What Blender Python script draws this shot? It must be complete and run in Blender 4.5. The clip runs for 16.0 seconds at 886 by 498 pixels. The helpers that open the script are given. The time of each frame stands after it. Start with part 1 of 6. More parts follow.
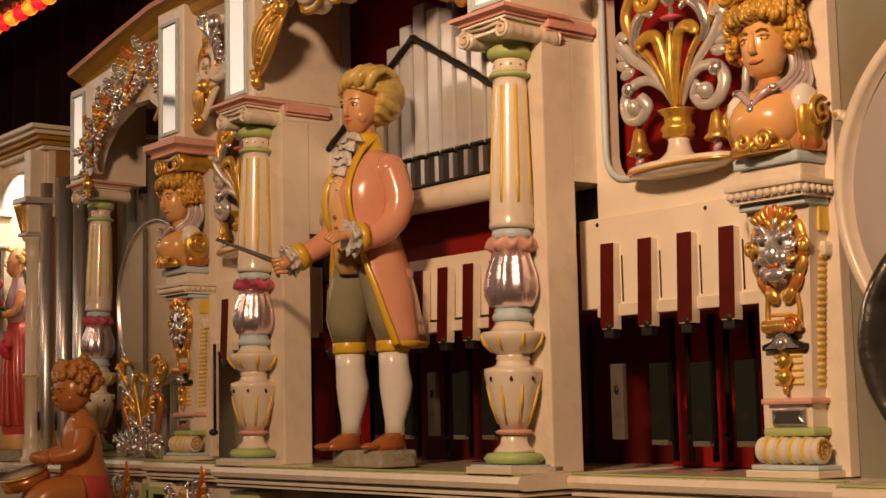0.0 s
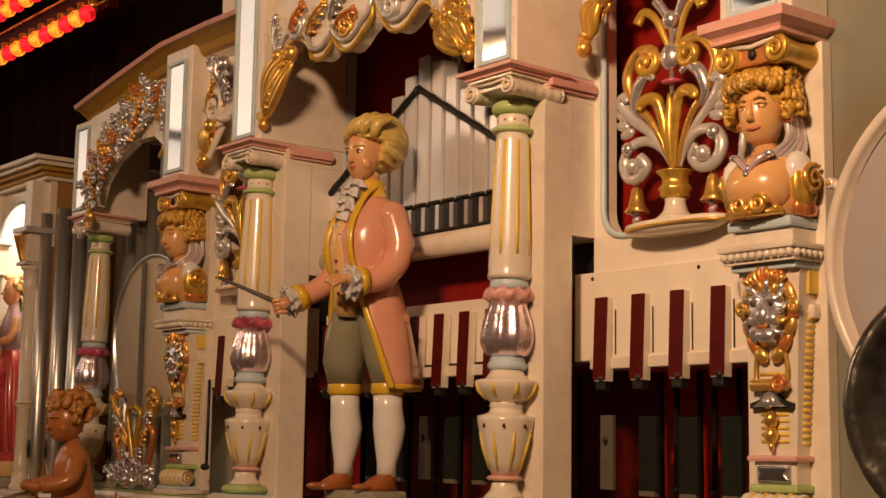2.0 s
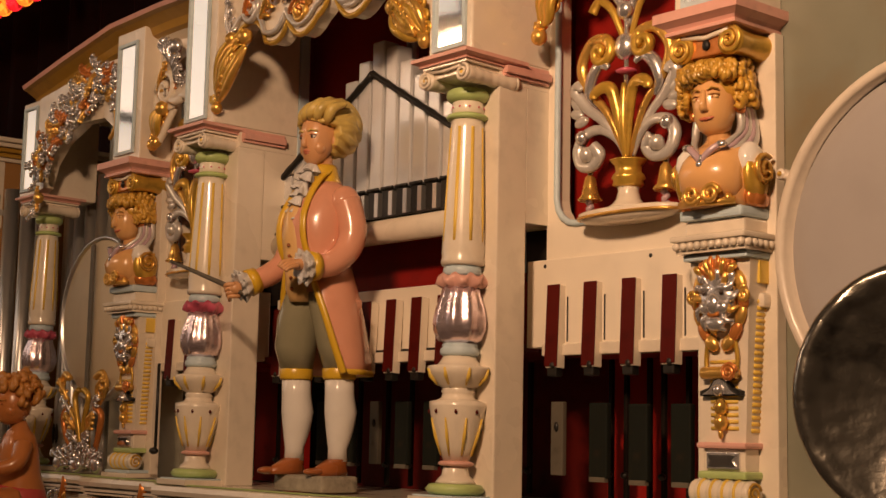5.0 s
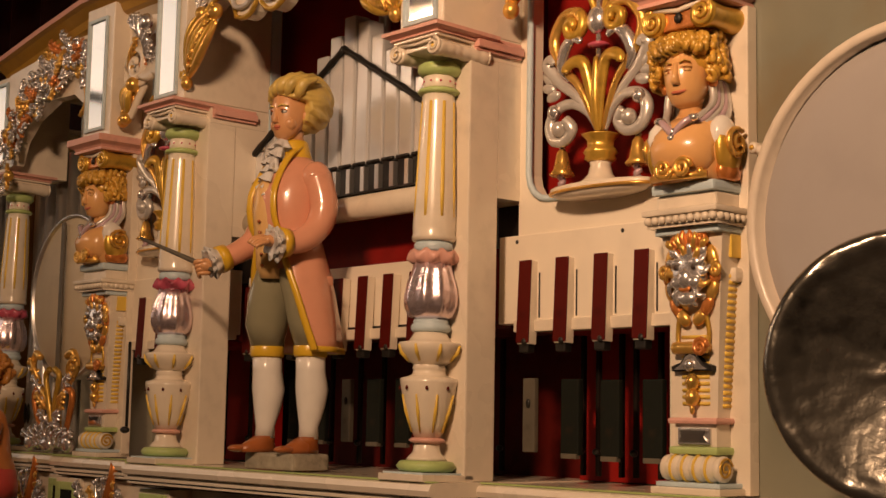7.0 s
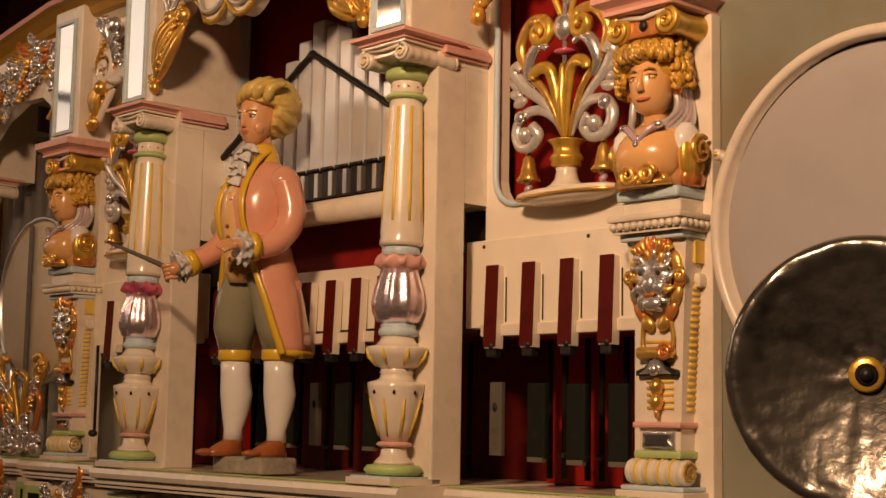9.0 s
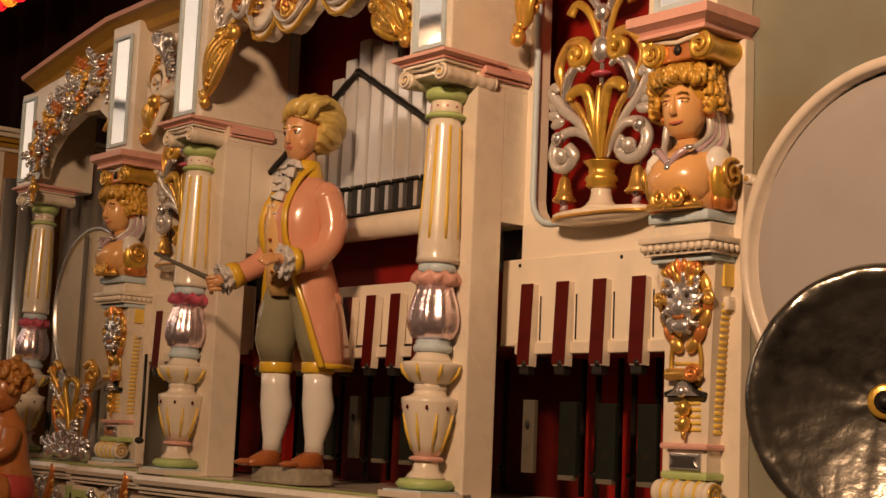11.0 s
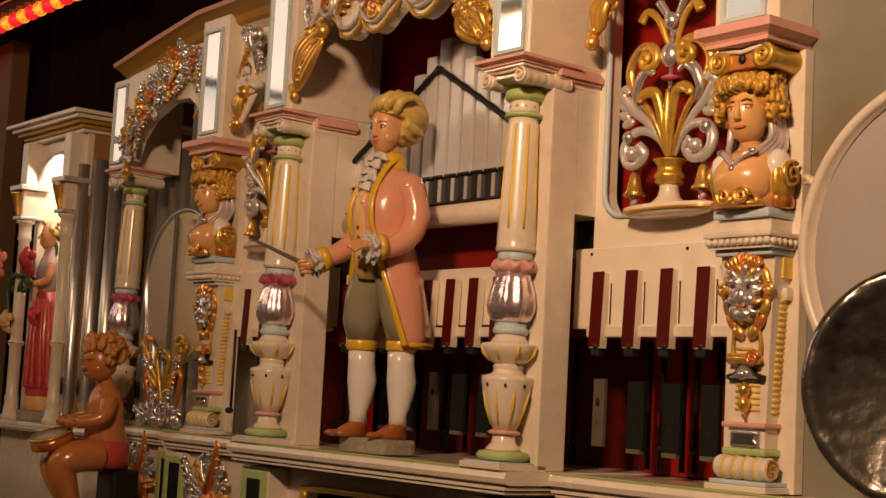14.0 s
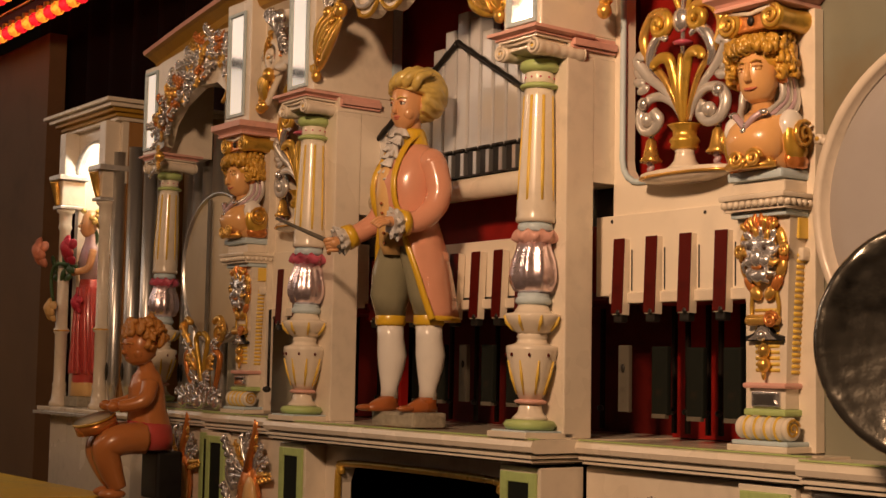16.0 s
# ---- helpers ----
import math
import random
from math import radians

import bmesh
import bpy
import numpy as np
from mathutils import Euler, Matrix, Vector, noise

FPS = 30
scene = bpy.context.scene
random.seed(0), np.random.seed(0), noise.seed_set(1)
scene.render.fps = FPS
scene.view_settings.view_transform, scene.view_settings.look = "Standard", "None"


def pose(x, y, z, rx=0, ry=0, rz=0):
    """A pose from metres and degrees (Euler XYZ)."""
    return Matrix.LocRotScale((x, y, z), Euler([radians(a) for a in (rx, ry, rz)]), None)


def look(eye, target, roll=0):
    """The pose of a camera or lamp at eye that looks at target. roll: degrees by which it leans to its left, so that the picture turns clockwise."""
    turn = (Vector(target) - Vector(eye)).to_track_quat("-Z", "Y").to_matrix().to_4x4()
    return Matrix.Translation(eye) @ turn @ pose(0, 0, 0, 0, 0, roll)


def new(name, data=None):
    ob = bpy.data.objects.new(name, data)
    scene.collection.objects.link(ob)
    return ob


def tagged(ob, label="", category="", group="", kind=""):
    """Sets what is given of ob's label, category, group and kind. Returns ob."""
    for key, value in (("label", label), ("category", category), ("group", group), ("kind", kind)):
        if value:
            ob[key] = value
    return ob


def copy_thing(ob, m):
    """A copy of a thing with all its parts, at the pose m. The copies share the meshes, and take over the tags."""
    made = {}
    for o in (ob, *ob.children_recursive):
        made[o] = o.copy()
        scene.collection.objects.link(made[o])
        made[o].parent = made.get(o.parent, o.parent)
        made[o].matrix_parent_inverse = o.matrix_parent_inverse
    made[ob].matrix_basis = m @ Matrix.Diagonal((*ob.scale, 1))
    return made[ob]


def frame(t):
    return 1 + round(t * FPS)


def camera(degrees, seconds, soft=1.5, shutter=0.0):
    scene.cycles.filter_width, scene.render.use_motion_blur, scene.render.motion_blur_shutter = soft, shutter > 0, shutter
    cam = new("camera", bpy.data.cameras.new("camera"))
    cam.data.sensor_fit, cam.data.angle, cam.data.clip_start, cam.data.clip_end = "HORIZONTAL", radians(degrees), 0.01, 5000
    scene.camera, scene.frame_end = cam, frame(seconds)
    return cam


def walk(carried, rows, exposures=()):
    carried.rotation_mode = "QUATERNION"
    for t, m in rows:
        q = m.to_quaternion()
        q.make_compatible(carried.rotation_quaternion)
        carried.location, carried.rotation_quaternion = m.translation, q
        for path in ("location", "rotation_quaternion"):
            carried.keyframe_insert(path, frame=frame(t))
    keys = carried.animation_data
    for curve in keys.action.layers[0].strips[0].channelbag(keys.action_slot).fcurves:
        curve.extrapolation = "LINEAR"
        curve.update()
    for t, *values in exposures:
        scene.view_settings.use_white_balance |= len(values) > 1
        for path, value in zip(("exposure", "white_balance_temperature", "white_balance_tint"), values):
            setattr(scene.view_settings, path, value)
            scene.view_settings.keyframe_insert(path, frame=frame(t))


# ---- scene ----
cam = camera(33.87, 16.0)
PATH = [
    (0, 2.1630, -1.4964, 1.5042, 51.878, 6.257, -1.302),
    (0.5, 2.1613, -1.5261, 1.5051, 52.996, 7.087, -0.202),
    (1, 2.1771, -1.5368, 1.5036, 51.922, 7.676, 0.670),
    (1.5, 2.1905, -1.5478, 1.5093, 51.773, 7.887, 0.701),
    (2, 2.1981, -1.5512, 1.5070, 51.347, 7.903, 0.888),
    (2.5, 2.2037, -1.5525, 1.5137, 51.365, 7.716, 0.556),
    (3, 2.1959, -1.5497, 1.5055, 51.492, 7.382, 0.554),
    (3.5, 2.1926, -1.5560, 1.5054, 51.664, 7.805, 0.868),
    (4, 2.1885, -1.5670, 1.5104, 50.727, 7.745, 1.373),
    (4.5, 2.1902, -1.5606, 1.5091, 49.955, 7.549, 0.903),
    (5, 2.1954, -1.5637, 1.5075, 49.224, 7.357, 1.190),
    (5.2, 2.1978, -1.5592, 1.5057, 48.894, 7.061, 1.023),
    (7.3, 2.1880, -1.5397, 1.4982, 48.139, 6.524, 1.100),
    (7.5, 2.1914, -1.5415, 1.5005, 47.877, 6.365, 1.072),
    (8, 2.1965, -1.5455, 1.5025, 47.653, 6.585, 0.870),
    (8.5, 2.1977, -1.5447, 1.5027, 47.447, 6.552, 0.834),
    (9, 2.2030, -1.5450, 1.5041, 47.231, 6.734, 0.982),
    (9.5, 2.2028, -1.5429, 1.5020, 47.327, 6.817, 1.048),
    (10, 2.2158, -1.5339, 1.5075, 48.561, 7.482, 1.456),
    (10.2, 2.2266, -1.5216, 1.5073, 49.416, 7.663, 2.231),
    (12.3, 2.2988, -1.6042, 1.5188, 50.482, 6.551, 1.717),
    (12.5, 2.3080, -1.6263, 1.5204, 50.482, 6.587, 1.487),
    (13, 2.3449, -1.6716, 1.5200, 50.077, 5.943, 0.789),
    (13.5, 2.3651, -1.6915, 1.5212, 50.378, 5.329, 1.386),
    (14, 2.3856, -1.6911, 1.5219, 51.981, 5.807, 3.019),
    (14.5, 2.4033, -1.6744, 1.5194, 52.586, 5.272, 2.187),
    (15, 2.4177, -1.6761, 1.5174, 53.120, 4.780, 1.937),
    (15.5, 2.4294, -1.6708, 1.5205, 53.722, 4.566, 1.288),
    (16, 2.4388, -1.6587, 1.5198, 54.030, 4.731, 1.039),]
walk(cam, [(t, Matrix.Translation((x, y, z)) @ pose(0, 0, 0, 90 + pitch, 0, yaw) @ pose(0, 0, 0, 0, 0, roll))
           for t, x, y, z, yaw, pitch, roll in PATH], exposures=((0.0, -0.05), (2.5, -0.14), (5.0, -0.18), (8.5, -0.14), (12.5, -0.18), (16.0, -0.16)))

# ---- world and lamps ----
world = bpy.data.worlds.new("hall_air")
scene.world = world
world.use_nodes = True
world.node_tree.nodes["Background"].inputs[0].default_value = (1.0, 0.62, 0.36, 1)
world.node_tree.nodes["Background"].inputs[1].default_value = 0.06


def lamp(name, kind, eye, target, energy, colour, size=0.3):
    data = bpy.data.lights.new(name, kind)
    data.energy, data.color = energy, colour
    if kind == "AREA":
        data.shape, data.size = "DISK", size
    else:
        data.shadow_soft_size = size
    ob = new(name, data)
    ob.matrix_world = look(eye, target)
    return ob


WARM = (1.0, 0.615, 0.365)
# Lamps out of view, assumed from the highlights; tilted up to dim the ledge.
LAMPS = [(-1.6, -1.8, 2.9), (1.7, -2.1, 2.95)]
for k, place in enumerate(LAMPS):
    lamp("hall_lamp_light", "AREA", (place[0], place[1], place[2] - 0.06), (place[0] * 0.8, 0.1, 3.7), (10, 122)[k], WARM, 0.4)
lamp("niche_lamp_light", "POINT", (-2.147, 0.30, 2.24), (0, 0, 0), 2.6, (1.0, 0.96, 0.85), 0.02)


# ---- materials ----
def material(name, colour, rough=0.4, metal=0.0, vary=0.12, grain=40.0, bump=0.1, stain=None, coat=0.0):
    """Painted, gilt or bare surface: two scales of variation in colour and gloss, and a fine relief."""
    m = bpy.data.materials.new(name)
    m.use_nodes = True
    nt = m.node_tree
    b = nt.nodes["Principled BSDF"]
    b.inputs["Metallic"].default_value = metal
    b.inputs["Coat Weight"].default_value = coat
    b.inputs["Coat Roughness"].default_value = 0.07
    co = nt.nodes.new("ShaderNodeTexCoord")
    fine, wide = nt.nodes.new("ShaderNodeTexNoise"), nt.nodes.new("ShaderNodeTexNoise")
    for n, s, d in ((fine, grain, 6), (wide, grain * 0.12, 4)):
        n.inputs["Scale"].default_value, n.inputs["Detail"].default_value = s, d
        nt.links.new(co.outputs["Object"], n.inputs["Vector"])
    add = nt.nodes.new("ShaderNodeMath")
    add.operation = "MULTIPLY_ADD"
    add.inputs[1].default_value = 0.45
    nt.links.new(fine.outputs["Fac"], add.inputs[0])
    half = nt.nodes.new("ShaderNodeMath")
    half.operation = "MULTIPLY"
    half.inputs[1].default_value = 0.55
    nt.links.new(wide.outputs["Fac"], half.inputs[0])
    nt.links.new(half.outputs[0], add.inputs[2])
    ramp = nt.nodes.new("ShaderNodeValToRGB")
    dark = stain or [c * (1 - vary * 2) for c in colour]
    light = [min(1, c * (1 + vary)) for c in colour]
    ramp.color_ramp.elements[0].position, ramp.color_ramp.elements[0].color = 0.32, (*dark, 1)
    ramp.color_ramp.elements[1].position, ramp.color_ramp.elements[1].color = 0.68, (*light, 1)
    mid = ramp.color_ramp.elements.new(0.46)
    mid.color = (*colour, 1)
    nt.links.new(add.outputs[0], ramp.inputs[0])
    nt.links.new(ramp.outputs[0], b.inputs["Base Color"])
    gloss = nt.nodes.new("ShaderNodeMapRange")
    gloss.inputs[3].default_value, gloss.inputs[4].default_value = rough * 0.7, min(1, rough * 1.35)
    nt.links.new(wide.outputs["Fac"], gloss.inputs[0])
    nt.links.new(gloss.outputs[0], b.inputs["Roughness"])
    if bump:
        bp = nt.nodes.new("ShaderNodeBump")
        bp.inputs["Strength"].default_value, bp.inputs["Distance"].default_value = bump, 0.004
        nt.links.new(add.outputs[0], bp.inputs["Height"])
        nt.links.new(bp.outputs[0], b.inputs["Normal"])
    return m


def dull(mats, level):
    """Takes the sheen off dark surfaces so that they stay dark."""
    for m in mats:
        m.node_tree.nodes["Principled BSDF"].inputs["Specular IOR Level"].default_value = level


def glow(name, colour, strength, glint_cells=0.0):
    m = bpy.data.materials.new(name)
    m.use_nodes = True
    b = m.node_tree.nodes["Principled BSDF"]
    b.inputs["Base Color"].default_value = (*colour, 1)
    b.inputs["Roughness"].default_value = 0.15
    b.inputs["Emission Color"].default_value = (*colour, 1)
    b.inputs["Emission Strength"].default_value = strength
    # Glints of the glass put into the emission, cell by cell.
    if glint_cells:
        nt = m.node_tree
        co, cell, dim = nt.nodes.new("ShaderNodeTexCoord"), nt.nodes.new("ShaderNodeTexVoronoi"), nt.nodes.new("ShaderNodeMapRange")
        cell.inputs["Scale"].default_value = glint_cells
        nt.links.new(co.outputs["Object"], cell.inputs["Vector"])
        dim.inputs[1].default_value, dim.inputs[2].default_value = 0.15, 0.85
        dim.inputs[3].default_value, dim.inputs[4].default_value = 0.12 * strength, 2.3 * strength
        nt.links.new(cell.outputs["Color"], dim.inputs[0])
        nt.links.new(dim.outputs[0], b.inputs["Emission Strength"])
    return m


CREAM = material("cream_gloss_paint", (0.77, 0.68, 0.55), 0.26, vary=0.07, grain=30, bump=0.05, coat=0.45)
IVORY = material("ivory_panel_paint", (0.84, 0.75, 0.61), 0.36, vary=0.05, grain=18, bump=0.04)
PINK = material("pink_paint", (0.70, 0.38, 0.31), 0.38, vary=0.1, grain=60, bump=0.08)
ROSE = material("deep_rose_lacquer", (0.55, 0.10, 0.16), 0.25, vary=0.12, grain=60, coat=0.3)
BLUE = material("pale_blue_paint", (0.50, 0.61, 0.66), 0.4, vary=0.1, grain=60)
GREEN = material("apple_green_paint", (0.42, 0.53, 0.20), 0.38, vary=0.12, grain=60)
YELLOW = material("buttercup_paint", (0.75, 0.51, 0.08), 0.4, vary=0.12, grain=60)
MUSTARD = material("mustard_cove_paint", (0.40, 0.22, 0.025), 0.42, vary=0.15, grain=30, bump=0.06, coat=0.1)
GOLD = material("burnished_gold_leaf", (0.84, 0.50, 0.12), 0.28, 0.72, 0.2, 70, 0.5, coat=0.2)
OCHRE = material("ochre_gilt_paint", (0.62, 0.38, 0.06), 0.30, 0.5, 0.22, 60, 0.5, coat=0.3)
COPPER = material("copper_red_lacquer", (0.66, 0.24, 0.06), 0.25, 0.5, 0.2, 70, 0.2, coat=0.2)
SILVER = material("aluminium_leaf", (0.76, 0.73, 0.72), 0.22, 0.8, 0.18, 70, 0.5)
PLUMFOIL = material("plum_tinted_foil", (0.80, 0.66, 0.70), 0.26, 0.85, 0.25, 55, 1.0)
PEARL = material("silvered_white_paint", (0.62, 0.59, 0.55), 0.3, 0.45, 0.16, 60, 0.4, coat=0.3)
TIN = material("tin_pipe_metal", (0.70, 0.69, 0.67), 0.3, 0.85, 0.08, 14, 0.05)
PIPEPAINT = material("silver_painted_wood_pipe", (0.80, 0.80, 0.80), 0.22, 0.45, 0.06, 20, 0.08, coat=0.4)
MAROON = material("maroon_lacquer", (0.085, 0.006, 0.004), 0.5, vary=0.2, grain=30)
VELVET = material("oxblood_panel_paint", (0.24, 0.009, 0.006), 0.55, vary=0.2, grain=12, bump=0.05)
BLACK = material("black_iron", (0.02, 0.018, 0.016), 0.45, 0.3, 0.2, 40)
# Near-black that stands for the dark of gaps and openings; rods too.
DARKFILL = material("dark_fill_black", (0.012, 0.008, 0.006), 0.8, vary=0.2, grain=8)
WOODGREY = material("weathered_grey_wood", (0.11, 0.095, 0.07), 0.55, vary=0.25, grain=35, bump=0.2)
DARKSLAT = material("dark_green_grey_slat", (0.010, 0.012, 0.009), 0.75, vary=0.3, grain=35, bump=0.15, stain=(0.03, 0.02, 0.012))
MARBLED = material("grey_green_marbled_paint", (0.20, 0.20, 0.15), 0.35, vary=0.2, grain=7, bump=0.03, stain=(0.19, 0.14, 0.07))
SAGE = material("pale_sage_board_paint", (0.42, 0.40, 0.30), 0.4, vary=0.08, grain=7, bump=0.03)
SIDEPAINT = material("brown_side_wall_paint", (0.22, 0.12, 0.055), 0.6, vary=0.15, grain=5, bump=0.04)
# Warm shadow as a colour, for the tower's shaded side.
WARMSHADE = material("warm_shadow_brown", (0.36, 0.18, 0.055), 0.5, vary=0.12, grain=9, bump=0.04)
BOUNCEPAINT = material("tan_bounce_paint", (0.34, 0.26, 0.19), 0.7, vary=0.1, grain=5, bump=0.04)
HEAD = material("drumhead_film", (0.37, 0.34, 0.325), 0.45, vary=0.05, grain=9, bump=0.02)
CALF = material("cream_calfskin_head", (0.55, 0.46, 0.32), 0.5, vary=0.12, grain=14, bump=0.04)
HOOP = material("cream_hoop_paint", (0.70, 0.61, 0.50), 0.32, vary=0.07, grain=40, coat=0.2)
FIGWHITE = material("white_stocking_enamel", (0.78, 0.74, 0.68), 0.22, vary=0.04, grain=30, coat=0.4)
LACE = material("lace_white_plaster", (0.66, 0.64, 0.62), 0.4, vary=0.15, grain=120, bump=0.4)
COAT = material("salmon_coat_enamel", (0.72, 0.34, 0.22), 0.24, vary=0.06, grain=24, bump=0.05, coat=0.5)
TRIMYEL = material("mustard_trim_enamel", (0.68, 0.42, 0.03), 0.3, vary=0.08, grain=40, coat=0.3)
VEST = material("apricot_waistcoat_enamel", (0.72, 0.45, 0.18), 0.3, vary=0.06, grain=40, coat=0.3)
BREECH = material("sage_breeches_enamel", (0.27, 0.25, 0.16), 0.22, vary=0.08, grain=30, coat=0.5)
SKIN = material("figure_flesh_enamel", (0.64, 0.33, 0.15), 0.28, vary=0.06, grain=30, coat=0.35)
BUSTSKIN = material("bust_peach_enamel", (0.74, 0.41, 0.16), 0.25, vary=0.06, grain=30, coat=0.45)
CHERUB = material("terracotta_flesh_enamel", (0.52, 0.19, 0.055), 0.28, vary=0.1, grain=25, coat=0.4)
HAIR = material("blond_wig_enamel", (0.63, 0.46, 0.13), 0.34, vary=0.2, grain=50, bump=0.3, coat=0.25)
GOLDHAIR = material("golden_curls_enamel", (0.60, 0.34, 0.05), 0.36, 0.1, 0.25, 60, 0.5, coat=0.3)
GINGER = material("auburn_curls_enamel", (0.50, 0.22, 0.05), 0.34, vary=0.2, grain=60, bump=0.4, coat=0.3)
SHOE = material("russet_shoe_enamel", (0.36, 0.11, 0.03), 0.28, vary=0.12, grain=40, coat=0.4)
LIP = material("painted_red_lip", (0.52, 0.15, 0.08), 0.35, vary=0.05)
EYE = material("painted_dark_eye", (0.05, 0.03, 0.02), 0.3, vary=0.05)
STONE = material("speckled_grey_stone", (0.30, 0.265, 0.20), 0.7, vary=0.45, grain=75, bump=0.8, stain=(0.08, 0.065, 0.045))
GOWN = material("crimson_gown_enamel", (0.52, 0.07, 0.06), 0.28, vary=0.15, grain=30, coat=0.3)
LILAC = material("lilac_scarf_enamel", (0.50, 0.36, 0.40), 0.25, 0.15, 0.15, 50, 0.15, coat=0.3)
PETAL = material("salmon_rose_petal", (0.72, 0.26, 0.16), 0.4, vary=0.15, grain=60)
CRIMSON = material("crimson_rose_petal", (0.50, 0.03, 0.06), 0.4, vary=0.15, grain=60)
LEAFGREEN = material("dark_green_leaf_paint", (0.05, 0.10, 0.03), 0.4, vary=0.2, grain=60)
BRONZE = material("hammered_dark_bronze", (0.30, 0.28, 0.24), 0.22, 0.92, 0.35, 38, 1.0, stain=(0.07, 0.066, 0.06))
MIRROR = material("silvered_mirror", (0.88, 0.87, 0.85), 0.05, 1.0, 0.02, 8, 0.0)
FLOORWOOD = material("dark_plank_floor", (0.12, 0.07, 0.04), 0.5, vary=0.25, grain=14, bump=0.1)
DARKWALL = material("dark_brown_hall_paint", (0.07, 0.048, 0.034), 0.7, vary=0.15, grain=5, bump=0.04)
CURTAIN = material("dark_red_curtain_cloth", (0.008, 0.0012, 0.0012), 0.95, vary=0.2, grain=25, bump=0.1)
RED_BULB, AMBER_BULB = glow("red_glass_bulb", (0.9, 0.015, 0.02), 0.9, 55.0), glow("amber_glass_bulb", (1.0, 0.24, 0.02), 1.0, 55.0)
# Glow of the added panels that show white in the mirrors.
PANELGLOW = glow("white_reflection_glow", (1.0, 0.82, 0.66), 0.85)
LAMPGLASS = glow("frosted_lamp_glass", (1.0, 0.66, 0.38), 12.0)

dull((DARKSLAT, MAROON, VELVET, DARKFILL, CURTAIN), 0.15)


# ---- mesh helpers ----
class Shape:
    """A mesh in the making, with a material for each stretch of its faces."""

    def __init__(self):
        self.bm, self.mats = bmesh.new(), []

    def slot(self, mat):
        if mat not in self.mats:
            self.mats.append(mat)
        return self.mats.index(mat)

    def faces(self, fs, mat, smooth=True):
        k = self.slot(mat)
        for f in fs:
            f.material_index, f.smooth = k, smooth

    def box(self, a, b, mat, bevel=0.0):
        (x0, y0, z0), (x1, y1, z1) = a, b
        vs = [self.bm.verts.new((x, y, z)) for x in (x0, x1) for y in (y0, y1) for z in (z0, z1)]
        quads = ((0, 1, 3, 2), (4, 6, 7, 5), (0, 4, 5, 1), (2, 3, 7, 6), (0, 2, 6, 4), (1, 5, 7, 3))
        fs = [self.bm.faces.new([vs[i] for i in q]) for q in quads]
        if bevel:
            made = bmesh.ops.bevel(self.bm, geom=list({e for f in fs for e in f.edges}), offset=bevel, segments=2,
                                   profile=0.6, affect="EDGES")
            fs = list({f for v in made["verts"] for f in v.link_faces} | {f for f in fs if f.is_valid})
        self.faces(fs, mat, False)
        return self

    def rings(self, loops, mat, closed=True, caps=True, smooth=True):
        """Skins a row of loops of points."""
        rows = [[self.bm.verts.new(p) for p in loop] for loop in loops]
        fs, n = [], len(rows[0])
        for a, b in zip(rows, rows[1:]):
            for i in range(n if closed else n - 1):
                fs.append(self.bm.faces.new((a[i], a[(i + 1) % n], b[(i + 1) % n], b[i])))
        if caps and closed:
            fs.append(self.bm.faces.new(rows[0][::-1]))
            fs.append(self.bm.faces.new(rows[-1]))
        self.faces(fs, mat, smooth)
        return self

    def lathe(self, profile, mat, at=(0, 0, 0), seg=28, flute=0, depth=0.0):
        """profile: rows of (radius, height). flute: so many grooves round it."""
        loops = []
        for r, z in profile:
            loop = []
            for i in range(seg):
                a = 2 * math.pi * i / seg
                k = r * (1 - depth * (0.5 + 0.5 * math.cos(flute * a))) if flute else r
                loop.append((at[0] + k * math.cos(a), at[1] + k * math.sin(a), at[2] + z))
            loops.append(loop)
        return self.rings(loops, mat)

    def loft(self, rows, mat, seg=18, power=2.0):
        """rows: (x, y, z, rx, ry) ellipses one above the other."""
        loops = []
        for x, y, z, rx, ry in rows:
            loop = []
            for i in range(seg):
                a = 2 * math.pi * i / seg
                c, s = math.cos(a), math.sin(a)
                loop.append((x + rx * math.copysign(abs(c) ** (2 / power), c), y + ry * math.copysign(abs(s) ** (2 / power), s), z))
            loops.append(loop)
        return self.rings(loops, mat)

    def ball(self, c, r, mat, seg=14, turn=None):
        rx, ry, rz = (r, r, r) if isinstance(r, (int, float)) else r
        m = (turn or Matrix.Identity(4)).copy()
        loops, half = [], max(5, seg // 2 + 1)
        for j in range(half + 1):
            t = math.pi * min(max(j / half, 0.03), 0.97)
            loops.append([Vector(c) + m @ Vector((rx * math.sin(t) * math.cos(2 * math.pi * i / seg),
                                                  ry * math.sin(t) * math.sin(2 * math.pi * i / seg), -rz * math.cos(t))) for i in range(seg)])
        return self.rings(loops, mat)

    def tube(self, pts, radii, mat, seg=8, flat=1.0, up=None):
        """A tapered round or flattened rod along points."""
        pts = [Vector(p) for p in pts]
        if isinstance(radii, (int, float)):
            radii = [radii] * len(pts)
        loops, side = [], Vector(up or (0.31, -0.9, 0.27)).normalized()
        for i, p in enumerate(pts):
            way = (pts[min(i + 1, len(pts) - 1)] - pts[max(i - 1, 0)]).normalized()
            u = way.cross(side)
            if u.length < 1e-3:
                u = way.cross(Vector((1, 0, 0)))
            u.normalize()
            v = u.cross(way).normalized()
            loops.append([p + radii[i] * (math.cos(2 * math.pi * k / seg) * u + flat * math.sin(2 * math.pi * k / seg) * v) for k in range(seg)])
        return self.rings(loops, mat)

    def slab(self, outline, y0, y1, mat, bevel=0.0):
        """An outline in x and z given thickness from y0 to y1."""
        a = [self.bm.verts.new((x, y0, z)) for x, z in outline]
        b = [self.bm.verts.new((x, y1, z)) for x, z in outline]
